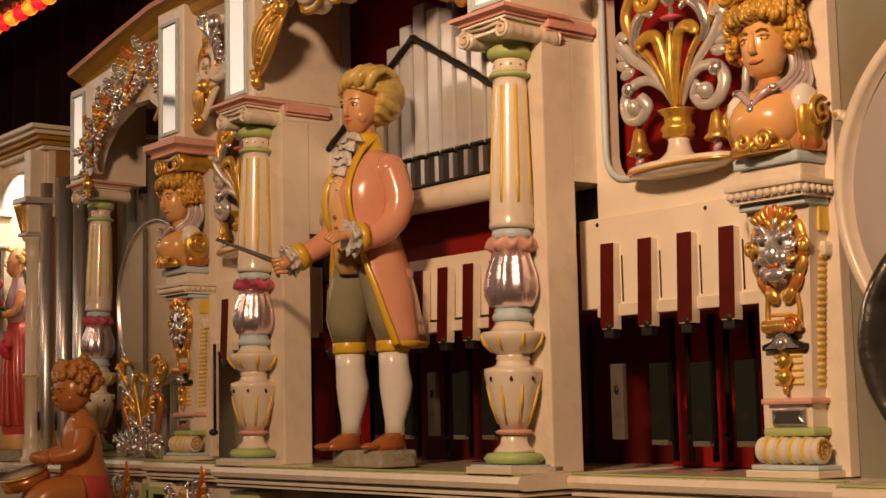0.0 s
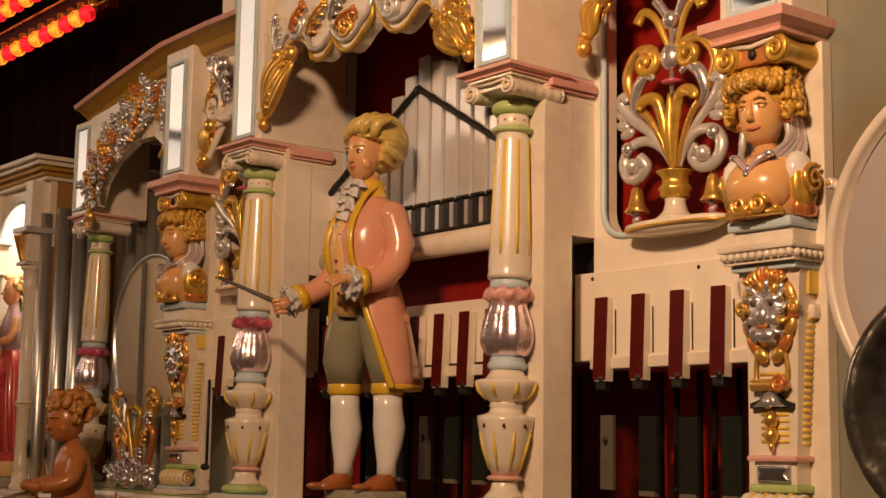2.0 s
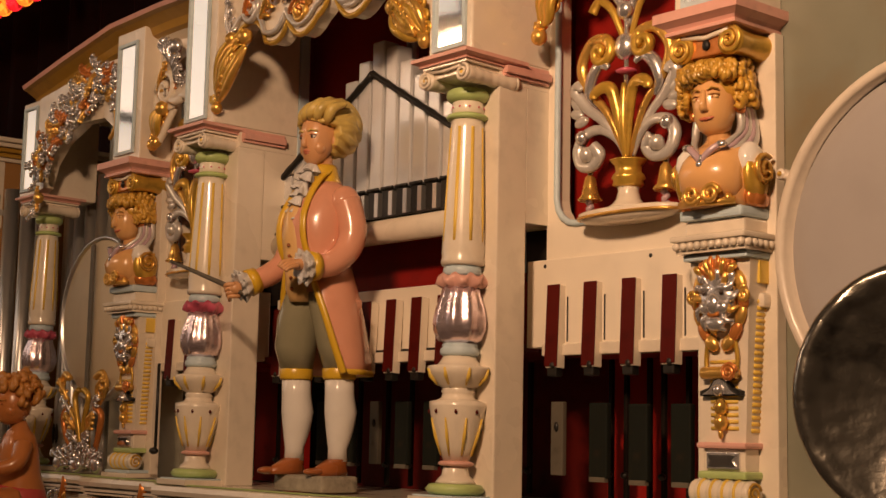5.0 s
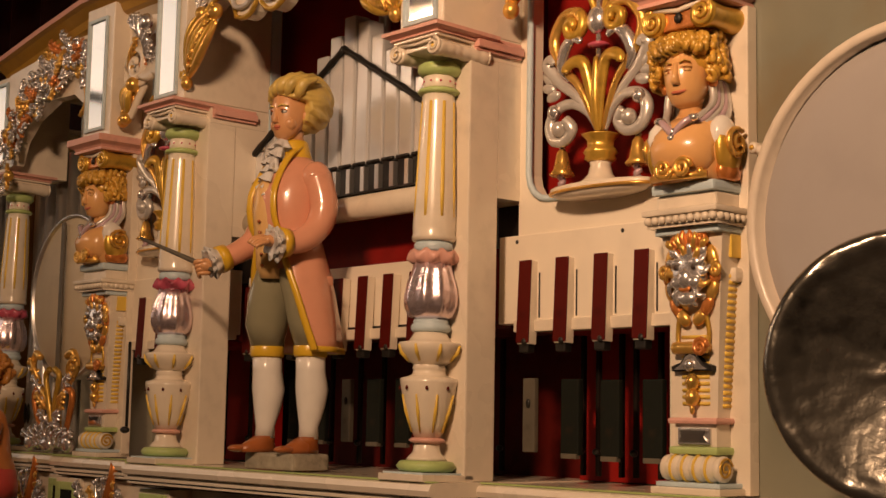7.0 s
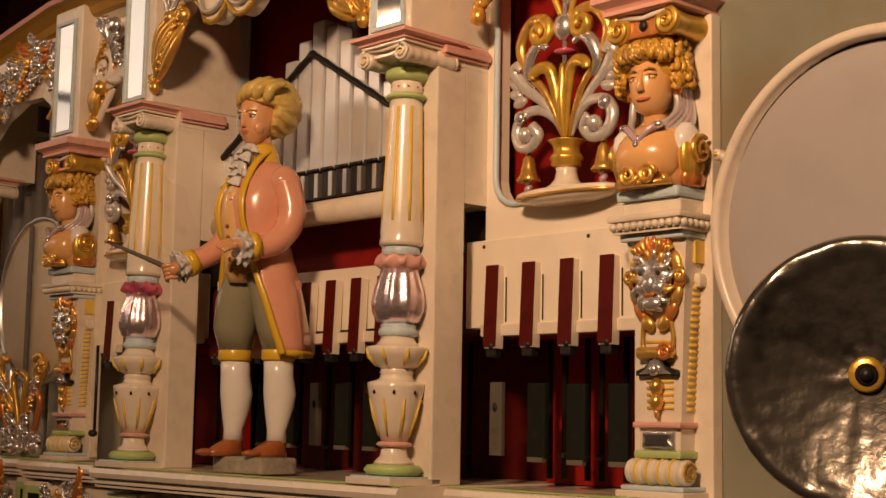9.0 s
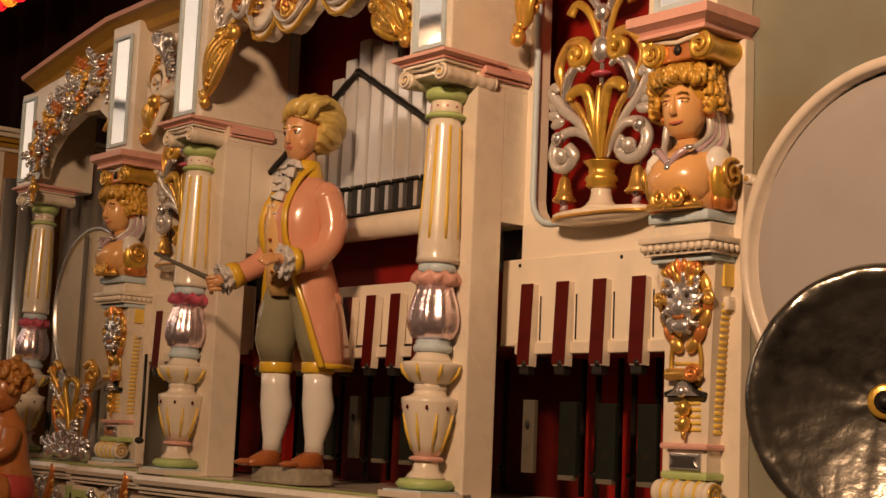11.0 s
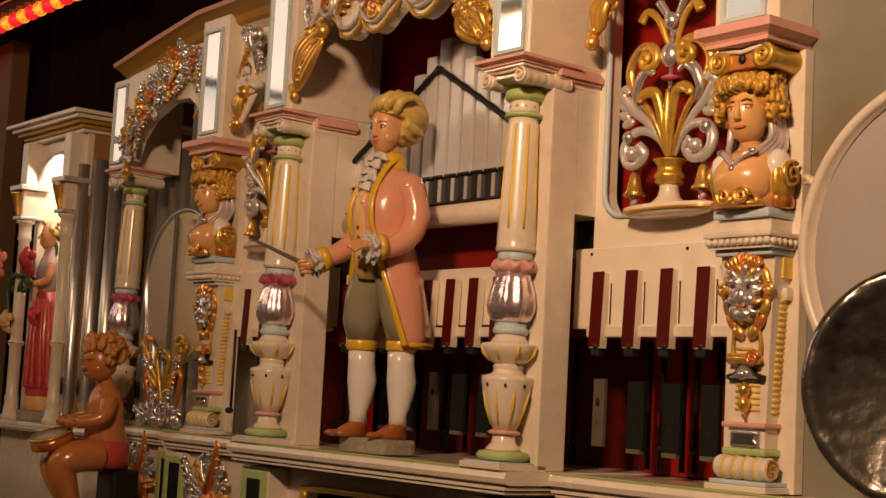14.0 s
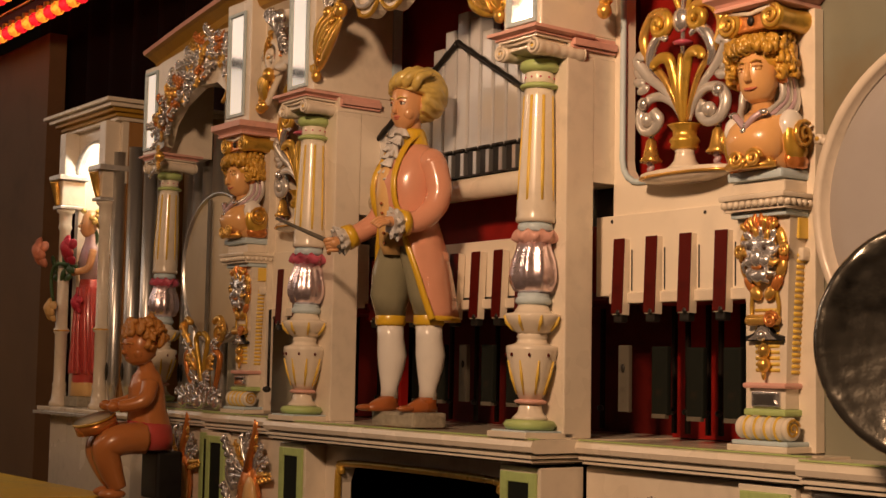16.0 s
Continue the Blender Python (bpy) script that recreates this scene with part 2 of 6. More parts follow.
        n = len(outline)
        fs = [self.bm.faces.new(a), self.bm.faces.new(b[::-1])]
        fs += [self.bm.faces.new((a[i], b[i], b[(i + 1) % n], a[(i + 1) % n])) for i in range(n)]
        self.faces(fs, mat, False)
        return self

    def mesh(self, name):
        bmesh.ops.recalc_face_normals(self.bm, faces=self.bm.faces[:])
        me = bpy.data.meshes.new(name)
        self.bm.to_mesh(me)
        self.bm.free()
        for m in self.mats:
            me.materials.append(m)
        return me


def part(name, shape, parent, label=""):
    ob = new(name, shape.mesh(name))
    ob.parent = parent
    return tagged(ob, label)


def thing(name, label, category, place=(0, 0, 0), group="", turn=0.0):
    ob = new(name)
    ob.matrix_basis = pose(*place, 0, 0, turn)
    return tagged(ob, label, category, group)


def solo(name, shape, label, category, place=(0, 0, 0), group="", kind="", turn=0.0):
    ob = new(name, shape.mesh(name))
    ob.matrix_basis = pose(*place, 0, 0, turn)
    return tagged(ob, label, category, group, kind)


def setting(name, shape, label, category="wall"):
    return tagged(new(name, shape.mesh(name)), label, category, "", "structure")


def spiral(cx, cz, r0, r1, a0, turns, y=0.0, n=22, lift=0.0):
    """Points of a scroll that winds inwards, in x and z, with y as depth; lift raises its eye."""
    out = []
    for i in range(n + 1):
        k = i / n
        a, r = a0 + turns * 2 * math.pi * k, r0 + (r1 - r0) * k
        out.append((cx + r * math.cos(a), y - lift * k, cz + r * math.sin(a)))
    return out


def bend(points, n=6):
    """A smooth run through points."""
    ps = [Vector(p) for p in points]
    out = []
    for i in range(len(ps) - 1):
        p0, p1, p2, p3 = ps[max(i - 1, 0)], ps[i], ps[i + 1], ps[min(i + 2, len(ps) - 1)]
        for k in range(n):
            t = k / n
            out.append(0.5 * ((2 * p1) + (p2 - p0) * t + (2 * p0 - 5 * p1 + 4 * p2 - p3) * t * t + (3 * p1 - p0 - 3 * p2 + p3) * t ** 3))
    return out + [ps[-1]]


def taper(n, a, b, swell=0.0):
    return [a + (b - a) * i / (n - 1) + swell * math.sin(math.pi * i / (n - 1)) for i in range(n)]


# ---- the hall ----
setting("floor", Shape().box((-9, -6, -0.1), (6, 4, 0), FLOORWOOD), "dark planked floor of the hall", "floor")
setting("ceiling", Shape().box((-9, -6, 4.2), (6, 4, 4.3), DARKWALL), "dark brown hall ceiling", "ceiling")
# Unlit back of the hall, its darkness put into the colour.
setting("wall_north", Shape().box((-9, 1.6, 0), (6, 1.75, 4.2), DARKFILL), "back wall behind the organ, its unlit dark put into the colour")
# Two unseen walls, paler than the rest to fill reflections and shadows.
setting("wall_south", Shape().box((-9, -6.15, 0), (6, -6, 4.2), BOUNCEPAINT), "unseen tan wall facing the organ, pale to bounce light back")
setting("wall_east", Shape().box((6, -6, 0), (6.15, 4, 4.2), BOUNCEPAINT), "unseen tan end wall, pale to bounce light back")
# Added glowing sheet, for the far mirrors and metals to reflect.
setting("window_1", Shape().box((-9.0, -5.6, 2.7), (-8.96, -1.6, 4.15), PANELGLOW), "glowing pale sheet on the end wall, added for reflections", "window")
setting("wall_west", Shape().box((-9.15, -6, 0), (-9, 4, 4.2), DARKWALL), "dark brown end wall beyond the organ")
# Fixtures made up to carry the assumed lights.
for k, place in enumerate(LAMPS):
    ob = thing("ceiling_lamp", "assumed hall lamp out of view, a dark shade on a stem", "lamp", place, "hall lamps")
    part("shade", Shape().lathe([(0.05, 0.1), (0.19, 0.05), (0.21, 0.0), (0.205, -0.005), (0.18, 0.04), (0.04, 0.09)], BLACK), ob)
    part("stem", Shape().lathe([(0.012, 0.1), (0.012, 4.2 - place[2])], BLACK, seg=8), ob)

# Added glowing panels that give the pier mirrors something bright to reflect.
for k in range(4):
    ob = thing("ceiling_light_panel", "long white glowing panel, added for the pier mirrors to reflect", "lamp", (-7.9 + 1.35 * k, -3.9, 4.17), "ceiling light panels")
    part("frame", Shape().box((-0.67, -1.9, -0.02), (0.67, 1.5, 0.03), BLACK, 0.01), ob)
    part("diffuser", Shape().box((-0.66, -1.88, -0.03), (0.66, 1.48, -0.021), PANELGLOW), ob, "white glowing sheet, there for reflections")

# ---- the organ's shelf and walls ----
Z0 = 1.40


def shelf(name, x0, x1, y0, y1, z, label):
    """A moulded ledge: rounded nosing with a green line, and dark fillets under it."""
    s = Shape()
    prof = [(y1, z), (y0 + 0.012, z), (y0 + 0.004, z - 0.003), (y0, z - 0.012), (y0 + 0.003, z - 0.021), (y0 + 0.012, z - 0.024), (y1, z - 0.024)]
    s.rings([[(x, y, zz) for y, zz in prof] for x in (x0, x1)], CREAM, smooth=False)
    s.box((x0 + 0.001, y0 + 0.008, z), (x1 - 0.001, y0 + 0.021, z + 0.0025), GREEN)
    for d, top, low, m in ((0.010, 0.0243, 0.0270, WOODGREY), (0.005, 0.0272, 0.0330, CREAM), (0.013, 0.0332, 0.0355, WOODGREY), (0.010, 0.0357, 0.0405, CREAM), (0.017, 0.0407, 0.0440, WOODGREY)):
        s.box((x0 + d, y0 + d, z - low), (x1 - d, y1, z - top), m, 0.0008)
    return setting(name, s, label, "ledge")


shelf("ledge_centre", -0.475, 0.475, -0.038, 0.40, Z0, "cream moulded ledge with a green line, under the central bay")
shelf("ledge_right", 0.4755, 0.99, 0.062, 0.40, Z0 - 0.002, "cream moulded ledge with a green line")
shelf("ledge_left", -0.99, -0.4755, 0.062, 0.40, Z0 - 0.002, "cream moulded ledge with a green line")
shelf("ledge_far_right", 0.992, 1.75, 0.04, 0.40, Z0 - 0.006, "cream moulded ledge under the bass drum")
shelf("ledge_far_left", -1.585, -0.992, 0.13, 0.60, Z0 - 0.004, "cream moulded ledge under the snare drum")


def hole_wall(x0, x1, z0, z1, hx0, hx1, hz0, hz1, y0, y1, mat, radius=0.0):
    """A wall with one opening right through it, with rounded lower corners."""
    s = Shape()
    inner = [(hx0, hz1), (hx0, hz0 + radius)]
    if radius:
        inner += [(hx0 + radius - radius * math.cos(a), hz0 + radius - radius * math.sin(a)) for a in (0.4, 0.8, 1.2)]
    inner += [(hx0 + radius, hz0), (hx1 - radius, hz0)]
    if radius:
        inner += [(hx1 - radius + radius * math.sin(a), hz0 + radius - radius * math.cos(a)) for a in (0.4, 0.8, 1.2)]
    inner += [(hx1, hz0 + radius), (hx1, hz1)]
    s.slab([(x0, z0), (x1, z0), (x1, z1), (hx1, z1)] + inner[::-1] + [(hx0, z1), (x0, z1)], y0, y1, mat)
    return s, inner


YF = 0.17
for side, tag in ((1, "right"), (-1, "left")):
    def X(a, b):
        return (a, b) if side > 0 else (-b, -a)
    x0, x1 = X(0.455, 0.83)
    h0, h1 = (0.479, 0.80) if side > 0 else (-0.76, -0.487)
    s, inner = hole_wall(x0, x1, 1.806, 2.62, h0, h1, 1.865, 2.60, YF, YF + 0.03, IVORY, 0.045)
    s.tube([(x, YF - 0.001, z) for x, z in inner], 0.006, BLUE, 8)
    setting("wall_panel_" + tag, s, "ivory panel with a blue-edged opening")
    # Lower board set deep under an added soffit, to shade the recess.
    setting("wall_red_" + tag, Shape().box((x0, 0.235, 1.66), (x1, 0.26, 2.62), VELVET).box((x0, 0.325, 1.40), (x1, 0.345, 1.66), VELVET).box((x0, 0.175, 1.648), (x1, 0.325, 1.659), VELVET), "oxblood red boards behind the openings, with an added shading soffit")
    # Shade of the gap put in as a black sheet.
    setting("wall_gap_" + tag, Shape().box((X(0.37, 0.457)[0], 0.205, 1.78), (X(0.37, 0.457)[1], 0.23, 1.90), DARKFILL), "black sheet standing for the shaded gap behind the pier")
    a, b = X(0.415, 0.82)
    s = Shape().box((a, YF - 0.006, 1.66), (b, YF + 0.03, 1.808), IVORY, 0.002)
    for k in range(5):
        g = side * (0.512 + 0.0833 * k)
        s.box((g - 0.0012, YF - 0.0075, 1.668), (g + 0.0012, YF - 0.0062, 1.742), BLACK)
    setting("wall_keys_" + tag, s, "ivory strip behind the maroon swell shutters")
    # outer side beyond the bust pilaster
    if side > 0:
        setting("wall_drum_right", Shape().box((0.93, 0.172, 1.39), (1.9, 0.20, 2.8), MARBLED), "grey-green marbled board behind the bass drum")
    else:
        setting("wall_drum_left", Shape().box((-1.30, 0.30, 1.39), (-0.93, 0.33, 2.46), SAGE), "grey-green board behind the snare drum")

# central bay back and sides
setting("wall_bay_back", Shape().box((-0.42, 0.255, 1.67), (0.42, 0.28, 2.75), VELVET), "oxblood red board behind the pipes")
# Shade put into the colour: maroon here instead of oxblood.
setting("wall_bay_recess", Shape().box((-0.42, 0.37, 1.40), (0.42, 0.39, 1.67), MAROON), "recess back in darker maroon, shade put into the colour")
# Added board over the recess, there to block light from above.
setting("wall_bay_soffit", Shape().box((-0.42, 0.19, 1.655), (0.42, 0.37, 1.669), MAROON), "added maroon board that keeps light off the lower recess")
for side in (-1, 1):
    a, b = sorted((side * 0.347, side * 0.457))
    if side < 0:
        b += 0.012
    s = Shape().box((a, 0.052, 1.40), (b, 0.118, 2.098), CREAM, 0.003)
    setting("pier_column_" + ("right" if side > 0 else "left"), s, "cream square pier behind the column", "pier")
    s = Shape().box((a + 0.0005, 0.1182, 1.867), (b - 0.0005, 0.20, 2.0975), CREAM)
    s.box((a + 0.001, 0.056, 2.098), (b - 0.001, 0.20, 2.1385), CREAM)
    t = Shape()
    for w, z, h in ((0.006, 2.108, 0.005), (0.012, 2.1135, 0.013), (0.005, 2.127, 0.008)):
        t.box((a - w, 0.060, z), (b + w, 0.165, z + h), PINK, 0.0015)
    setting("trim_pink_" + ("right" if side > 0 else "left"), t, "pink stepped moulding round the pier", "trim")
    t = Shape()
    s.box((a + 0.0, -0.01, 2.139), (b - 0.0, 0.20, 2.75), CREAM, 0.003)
    t.box((a - 0.002 if side > 0 else b - 0.01, 0.2005, 1.80), (a + 0.01 if side > 0 else b + 0.002, 0.225, 2.75), BLUE)
    setting("trim_blue_" + ("right" if side > 0 else "left"), t, "pale blue edge strip of the bay", "trim")
    setting("pier_box_" + ("right" if side > 0 else "left"), s, "cream box pier above the capital, blue edged", "pier")
setting("wall_bay_strip", Shape().box((-0.345, YF, 1.66), (0.345, YF + 0.02, 1.786), IVORY, 0.002), "ivory strip behind the central shutters")

# organ body that closes the case behind: a black sheet for its inner dark
setting("wall_case", Shape().box((-1.6, 0.62, 0), (1.9, 0.66, 2.45), DARKFILL), "black sheet behind the front, the case's inner dark as colour", "wall")
setting("wall_base_front", Shape().box((-0.46, 0.03, 0.0), (0.46, 0.06, 1.20), CREAM), "cream lower front of the organ")


# ---- columns ----
def column(place, group="fluted columns"):
    ob = thing("column", "cream fluted column with a silvered vase bulb, green rings and scrolled capital", "column", place, group)
    part("plinth", Shape().box((-0.055, -0.055, 0), (0.055, 0.055, 0.024), CREAM, 0.002).box((-0.049, -0.049, 0.0242), (0.049, 0.049, 0.030), BLUE), ob)
    part("base_ring", Shape().lathe([(0.03, 0.03), (0.043, 0.032), (0.049, 0.041), (0.043, 0.050), (0.03, 0.052)], GREEN), ob, "apple green rounded ring")
    u = Shape().lathe([(0.034, 0.052), (0.03, 0.058), (0.023, 0.066), (0.021, 0.078), (0.02, 0.082)], CREAM)
    u.lathe([(0.02, 0.082), (0.027, 0.084), (0.030, 0.089), (0.026, 0.094), (0.022, 0.095)], PINK)
    u.lathe([(0.021, 0.095), (0.030, 0.118), (0.041, 0.155), (0.047, 0.183), (0.047, 0.187), (0.035, 0.191), (0.028, 0.196), (0.026, 0.206), (0.029, 0.209), (0.026, 0.213),
             (0.028, 0.216)], CREAM)
    for i in range(8):
        a = 2 * math.pi * (i + 0.5) / 8
        c, sn = math.cos(a), math.sin(a)
        u.tube([(c * 0.0265, sn * 0.0265, 0.104), (c * 0.037, sn * 0.037, 0.138), (c * 0.0445, sn * 0.0445, 0.168)], [0.0016, 0.0032, 0.0016], YELLOW, 6)
        a = 2 * math.pi * i / 8
        u.ball((math.cos(a) * 0.0468, math.sin(a) * 0.0468, 0.178), 0.0026, MAROON, 6)
    part("urn", u, ob, "cream urn with yellow stripes")
    d = Shape().lathe([(0.024, 0.216), (0.036, 0.221), (0.049, 0.234), (0.053, 0.243), (0.051, 0.246), (0.036, 0.248), (0.030, 0.256), (0.027, 0.262)], CREAM)
    for i in range(8):
        a = 2 * math.pi * (i + 0.5) / 8
        d.tube([(math.cos(a) * r, math.sin(a) * r, z) for r, z in ((0.037, 0.221), (0.049, 0.232), (0.0535, 0.242))], [0.002, 0.0035, 0.002], YELLOW, 6)
    part("dish", d, ob)
    part("collar", Shape().lathe([(0.026, 0.262), (0.031, 0.264), (0.033, 0.270), (0.031, 0.277), (0.028, 0.279), (0.030, 0.282), (0.028, 0.286)], BLUE), ob, "pale blue collar")
    v = Shape().lathe([(0.026, 0.286), (0.038, 0.290), (0.0455, 0.303), (0.047, 0.316), (0.043, 0.334), (0.035, 0.352), (0.033, 0.362)], PLUMFOIL, seg=54, flute=9, depth=0.10)
    part("bulb", v, ob, "plum-tinted silvered glass bulb")
    f = Shape()
    loops = []
    for r, z in ((0.030, 0.360), (0.037, 0.363), (0.042, 0.369), (0.040, 0.374), (0.033, 0.374), (0.028, 0.370)):
        loops.append([((r + (0.003 * math.cos(9 * 2 * math.pi * i / 54) if r > 0.034 else 0)) * math.cos(2 * math.pi * i / 54),
                       (r + (0.003 * math.cos(9 * 2 * math.pi * i / 54) if r > 0.034 else 0)) * math.sin(2 * math.pi * i / 54),
                       z - (0.004 * math.cos(9 * 2 * math.pi * i / 54) if r > 0.038 else 0)) for i in range(54)])
    part("frill", f.rings(loops, PINK if place[0] > 0 else ROSE), ob, "scalloped rose frill")
    part("neck_band", Shape().lathe([(0.029, 0.374), (0.032, 0.377), (0.032, 0.385), (0.029, 0.389)], BLUE), ob)
    sh = Shape().lathe([(0.033, 0.389), (0.036, 0.391), (0.037, 0.396), (0.035, 0.401), (0.036, 0.41), (0.0345, 0.45), (0.0285, 0.60), (0.0275, 0.612)], CREAM)
    for i in range(8):
        a = 2 * math.pi * (i + 0.5) / 8
        sh.tube([(math.cos(a) * r, math.sin(a) * r, z) for r, z in ((0.0322, 0.425), (0.0314, 0.46), (0.0258, 0.60))], [0.0042, 0.0047, 0.0042], YELLOW, 6)
    part("shaft", sh, ob, "cream shaft with yellow flutes")
    n = Shape().lathe([(0.0275, 0.612), (0.034, 0.614), (0.036, 0.618), (0.034, 0.622), (0.027, 0.625)], GREEN)
    n.lathe([(0.026, 0.625), (0.027, 0.628), (0.027, 0.646), (0.026, 0.648)], CREAM)
    for i in range(10):
        a = 2 * math.pi * i / 10
        n.ball((math.cos(a) * 0.027, math.sin(a) * 0.027, 0.637), 0.0022, ROSE, 6)
    n.lathe([(0.026, 0.648), (0.032, 0.65), (0.037, 0.656), (0.036, 0.664), (0.03, 0.668)], GREEN)
    part("neck", n, ob, "green ringed neck with rose dots")
    capital(ob, 0.055, 0.668, 0.703, CREAM, CREAM)
    p = Shape().box((-0.056, -0.056, 0.704), (0.056, 0.056, 0.7115), CREAM, 0.0015)
    moulding(p, 0.057, 0.071, 0.712, 0.738, 0.0)
    part("abacus", p, ob, "stepped pink abacus")
    for child in ob.children:
        for v in child.data.vertices:
            v.co.z = float(np.interp(v.co.z, TURNED, SETTLED))
    ob.matrix_basis = pose(*place, -1.15, 0, 0)
    return ob


# heights at which the turned pieces of a column meet: as drawn above, and as they stand
TURNED = (0, 0.030, 0.052, 0.082, 0.095, 0.178, 0.187, 0.216, 0.243, 0.262, 0.286, 0.362, 0.374, 0.389, 0.612, 0.625, 0.637, 0.648, 0.668, 0.703, 0.738)
SETTLED = (0, 0.014, 0.033, 0.060, 0.069, 0.147, 0.164, 0.186, 0.219, 0.239, 0.260, 0.352, 0.371, 0.388, 0.634, 0.645, 0.655, 0.665, 0.687, 0.718, 0.738)


def moulding(s, w0, w1, z0, z1, back):
    """A square pink slab with a bead, a hollow and a plain fascia. back: how far its rear is cut off."""
    h, d = z1 - z0, w1 - w0
    rows = ((w0, z0), (w0 + 0.25 * d, z0 + 0.04 * h), (w0 + 0.25 * d, z0 + 0.18 * h), (w0 + 0.1 * d, z0 + 0.22 * h), (w0 + 0.3 * d, z0 + 0.36 * h), (w0 + 0.85 * d, z0 + 0.52 * h), (w1, z0 + 0.56 * h), (w1, z0 + 0.97 * h), (w1 - 0.002, z1))
    s.rings([[(-w, -w + back, z), (w, -w + back, z), (w, w - back, z), (-w, w - back, z)] for w, z in rows], PINK, smooth=False)


def capital(ob, w, z0, z1, mat, eye, name="capital"):
    """Ionic capital: rolled cushions on either side with volutes in front and behind."""
    s, zc, r = Shape(), (z0 + z1) / 2 - 0.002, (z1 - z0) / 2
    s.box((-w + 0.006, -w + 0.006, zc + 0.001), (w - 0.006, w - 0.006, z1), mat, 0.002)
    for sx in (-1, 1):
        prof = []
        for i in range(25):
            y = -w + 2 * w * i / 24
            k = 1 - 0.22 * (1 - abs(y / w)) - 0.07 * (i % 4 == 0)
            prof.append((y, r * k))
        loops = [[(sx * (w - r * 0.5) + rr * math.cos(2 * math.pi * j / 18), y, zc + rr * math.sin(2 * math.pi * j / 18)) for j in range(18)] for y, rr in prof]
        s.rings(loops, mat)
        for sy in (-1, 1):
            pts = spiral(sx * (w - r * 0.5), zc, r * 0.95, r * 0.12, math.pi / 2, -1.9 * sx, sy * (w + 0.001), 26, 0.003 * sy * -1)
            s.tube([(x, y, z) for x, y, z in pts], taper(27, 0.0035, 0.002), eye, 6)
            s.ball((sx * (w - r * 0.5), sy * (w + 0.002), zc), 0.0042, YELLOW, 8)
    for sy in (-1, 1):
        s.tube([(-w + r, sy * (w - 0.001), zc + r * 0.85), (0, sy * (w - 0.001), zc + r * 0.65), (w - r, sy * (w - 0.001), zc + r * 0.85)], 0.003, mat, 6)
    part(name, s, ob, "scrolled capital with gilt eyes")


column((0.402, 0.019, Z0))
column((-0.402, 0.019, Z0))
column((-1.515, 0.19, Z0 - 0.002))


# ---- bust pilasters ----
def flatten(s):
    """Lays a mask nearer to its shaft."""
    for v in s.bm.verts:
        v.co.y = -0.008 + 0.62 * (v.co.y + 0.010)
        v.co.x *= 0.93


def pilaster(place):
    ob = thing("bust_pilaster", "cream tapered pilaster with a gilt lion mask, dentils and painted scrolls", "pilaster", place, "bust pilasters")
    part("plinth", Shape().box((-0.062, -0.03, 0), (0.062, 0.05, 0.010), CREAM, 0.002).box((-0.057, -0.024, 0.0102), (0.057, 0.05, 0.017), BLUE, 0.002), ob, "cream and pale blue plinth")
    s = Shape()
    n = 41
    loops = []
    for i in range(n):
        x = -0.052 + 0.104 * i / (n - 1)
        r = 0.0185 * (1 - 0.10 * (i % 8 in (3, 4))) * (0.93 if i in (0, n - 1) else 1)
        loops.append([(x, -0.004 + r * math.cos(2 * math.pi * j / 20), 0.0365 + r * math.sin(2 * math.pi * j / 20)) for j in range(20)])
    s.rings(loops, CREAM)
    for i in (7, 15, 23, 31):
        x = -0.052 + 0.104 * (i + 0.5) / (n - 1)
        s.tube([(x, -0.004 + 0.0185 * math.cos(a), 0.0365 + 0.0185 * math.sin(a)) for a in [math.pi * (0.5 + k / 10) for k in range(11)]], 0.0026, YELLOW, 6)
    for sx in (-1, 1):
        pts = [(sx * 0.0525, y - 0.004, z) for y, _, z in spiral(0, 0.0365, 0.016, 0.003, 0.3, 1.8)]
        s.tube(pts, 0.0022, OCHRE, 6)
    part("roll", s, ob, "cream roll with yellow bands")
    part("lower_fillet", Shape().box((-0.043, -0.012, 0.056), (0.043, 0.045, 0.067), GREEN, 0.004), ob, "apple green fillet")
    s = Shape().box((-0.037, -0.004, 0.067), (0.037, 0.045, 0.099), CREAM, 0.001)
    die = part("die", s, ob)
    s = Shape()
    s.box((-0.029, -0.009, 0.070), (0.029, -0.004, 0.094), SILVER, 0.0015)
    s.slab([(-0.025, 0.075), (0.025, 0.075), (0.019, 0.082), (0.025, 0.090), (-0.025, 0.090), (-0.019, 0.082)], -0.0125, -0.009, MIRROR)
    part("plaque", s, die, "silver lozenge plaque")
    part("upper_fillet", Shape().box((-0.044, -0.014, 0.099), (0.044, 0.045, 0.108), PINK, 0.004), ob, "pink fillet")
    s = Shape()
    s.rings([[(-w, -d, z), (w, -d, z), (w, 0.045, z), (-w, 0.045, z)] for w, d, z in ((0.036, 0.001, 0.108), (0.042, 0.004, 0.22), (0.050, 0.010, 0.32), (0.055, 0.013, 0.377))], CREAM, smooth=False)
    for i in range(11):
        z = 0.128 + 0.0095 * i
        s.tube([(-0.024, -0.0015 - 0.0002 * i, z), (0.024, -0.0015 - 0.0002 * i, z)], 0.0031, YELLOW, 6)
    for i in range(21):
        z = 0.125 + 0.0092 * i
        w = 0.0365 + 0.0130 * (z - 0.11) / 0.2
        for sx in (-1, 1):
            s.tube([(sx * (w - 0.001), 0.010, z), (sx * (w - 0.001), 0.028, z)], 0.0032, YELLOW, 6)
    for sx in (-1, 1):
        s.box((min(sx * 0.0515, sx * 0.0565), 0.006, 0.335), (max(sx * 0.0515, sx * 0.0565), 0.030, 0.368), YELLOW, 0.001)
    shaft = part("shaft", s, ob, "cream tapered shaft with ribbed yellow insets")
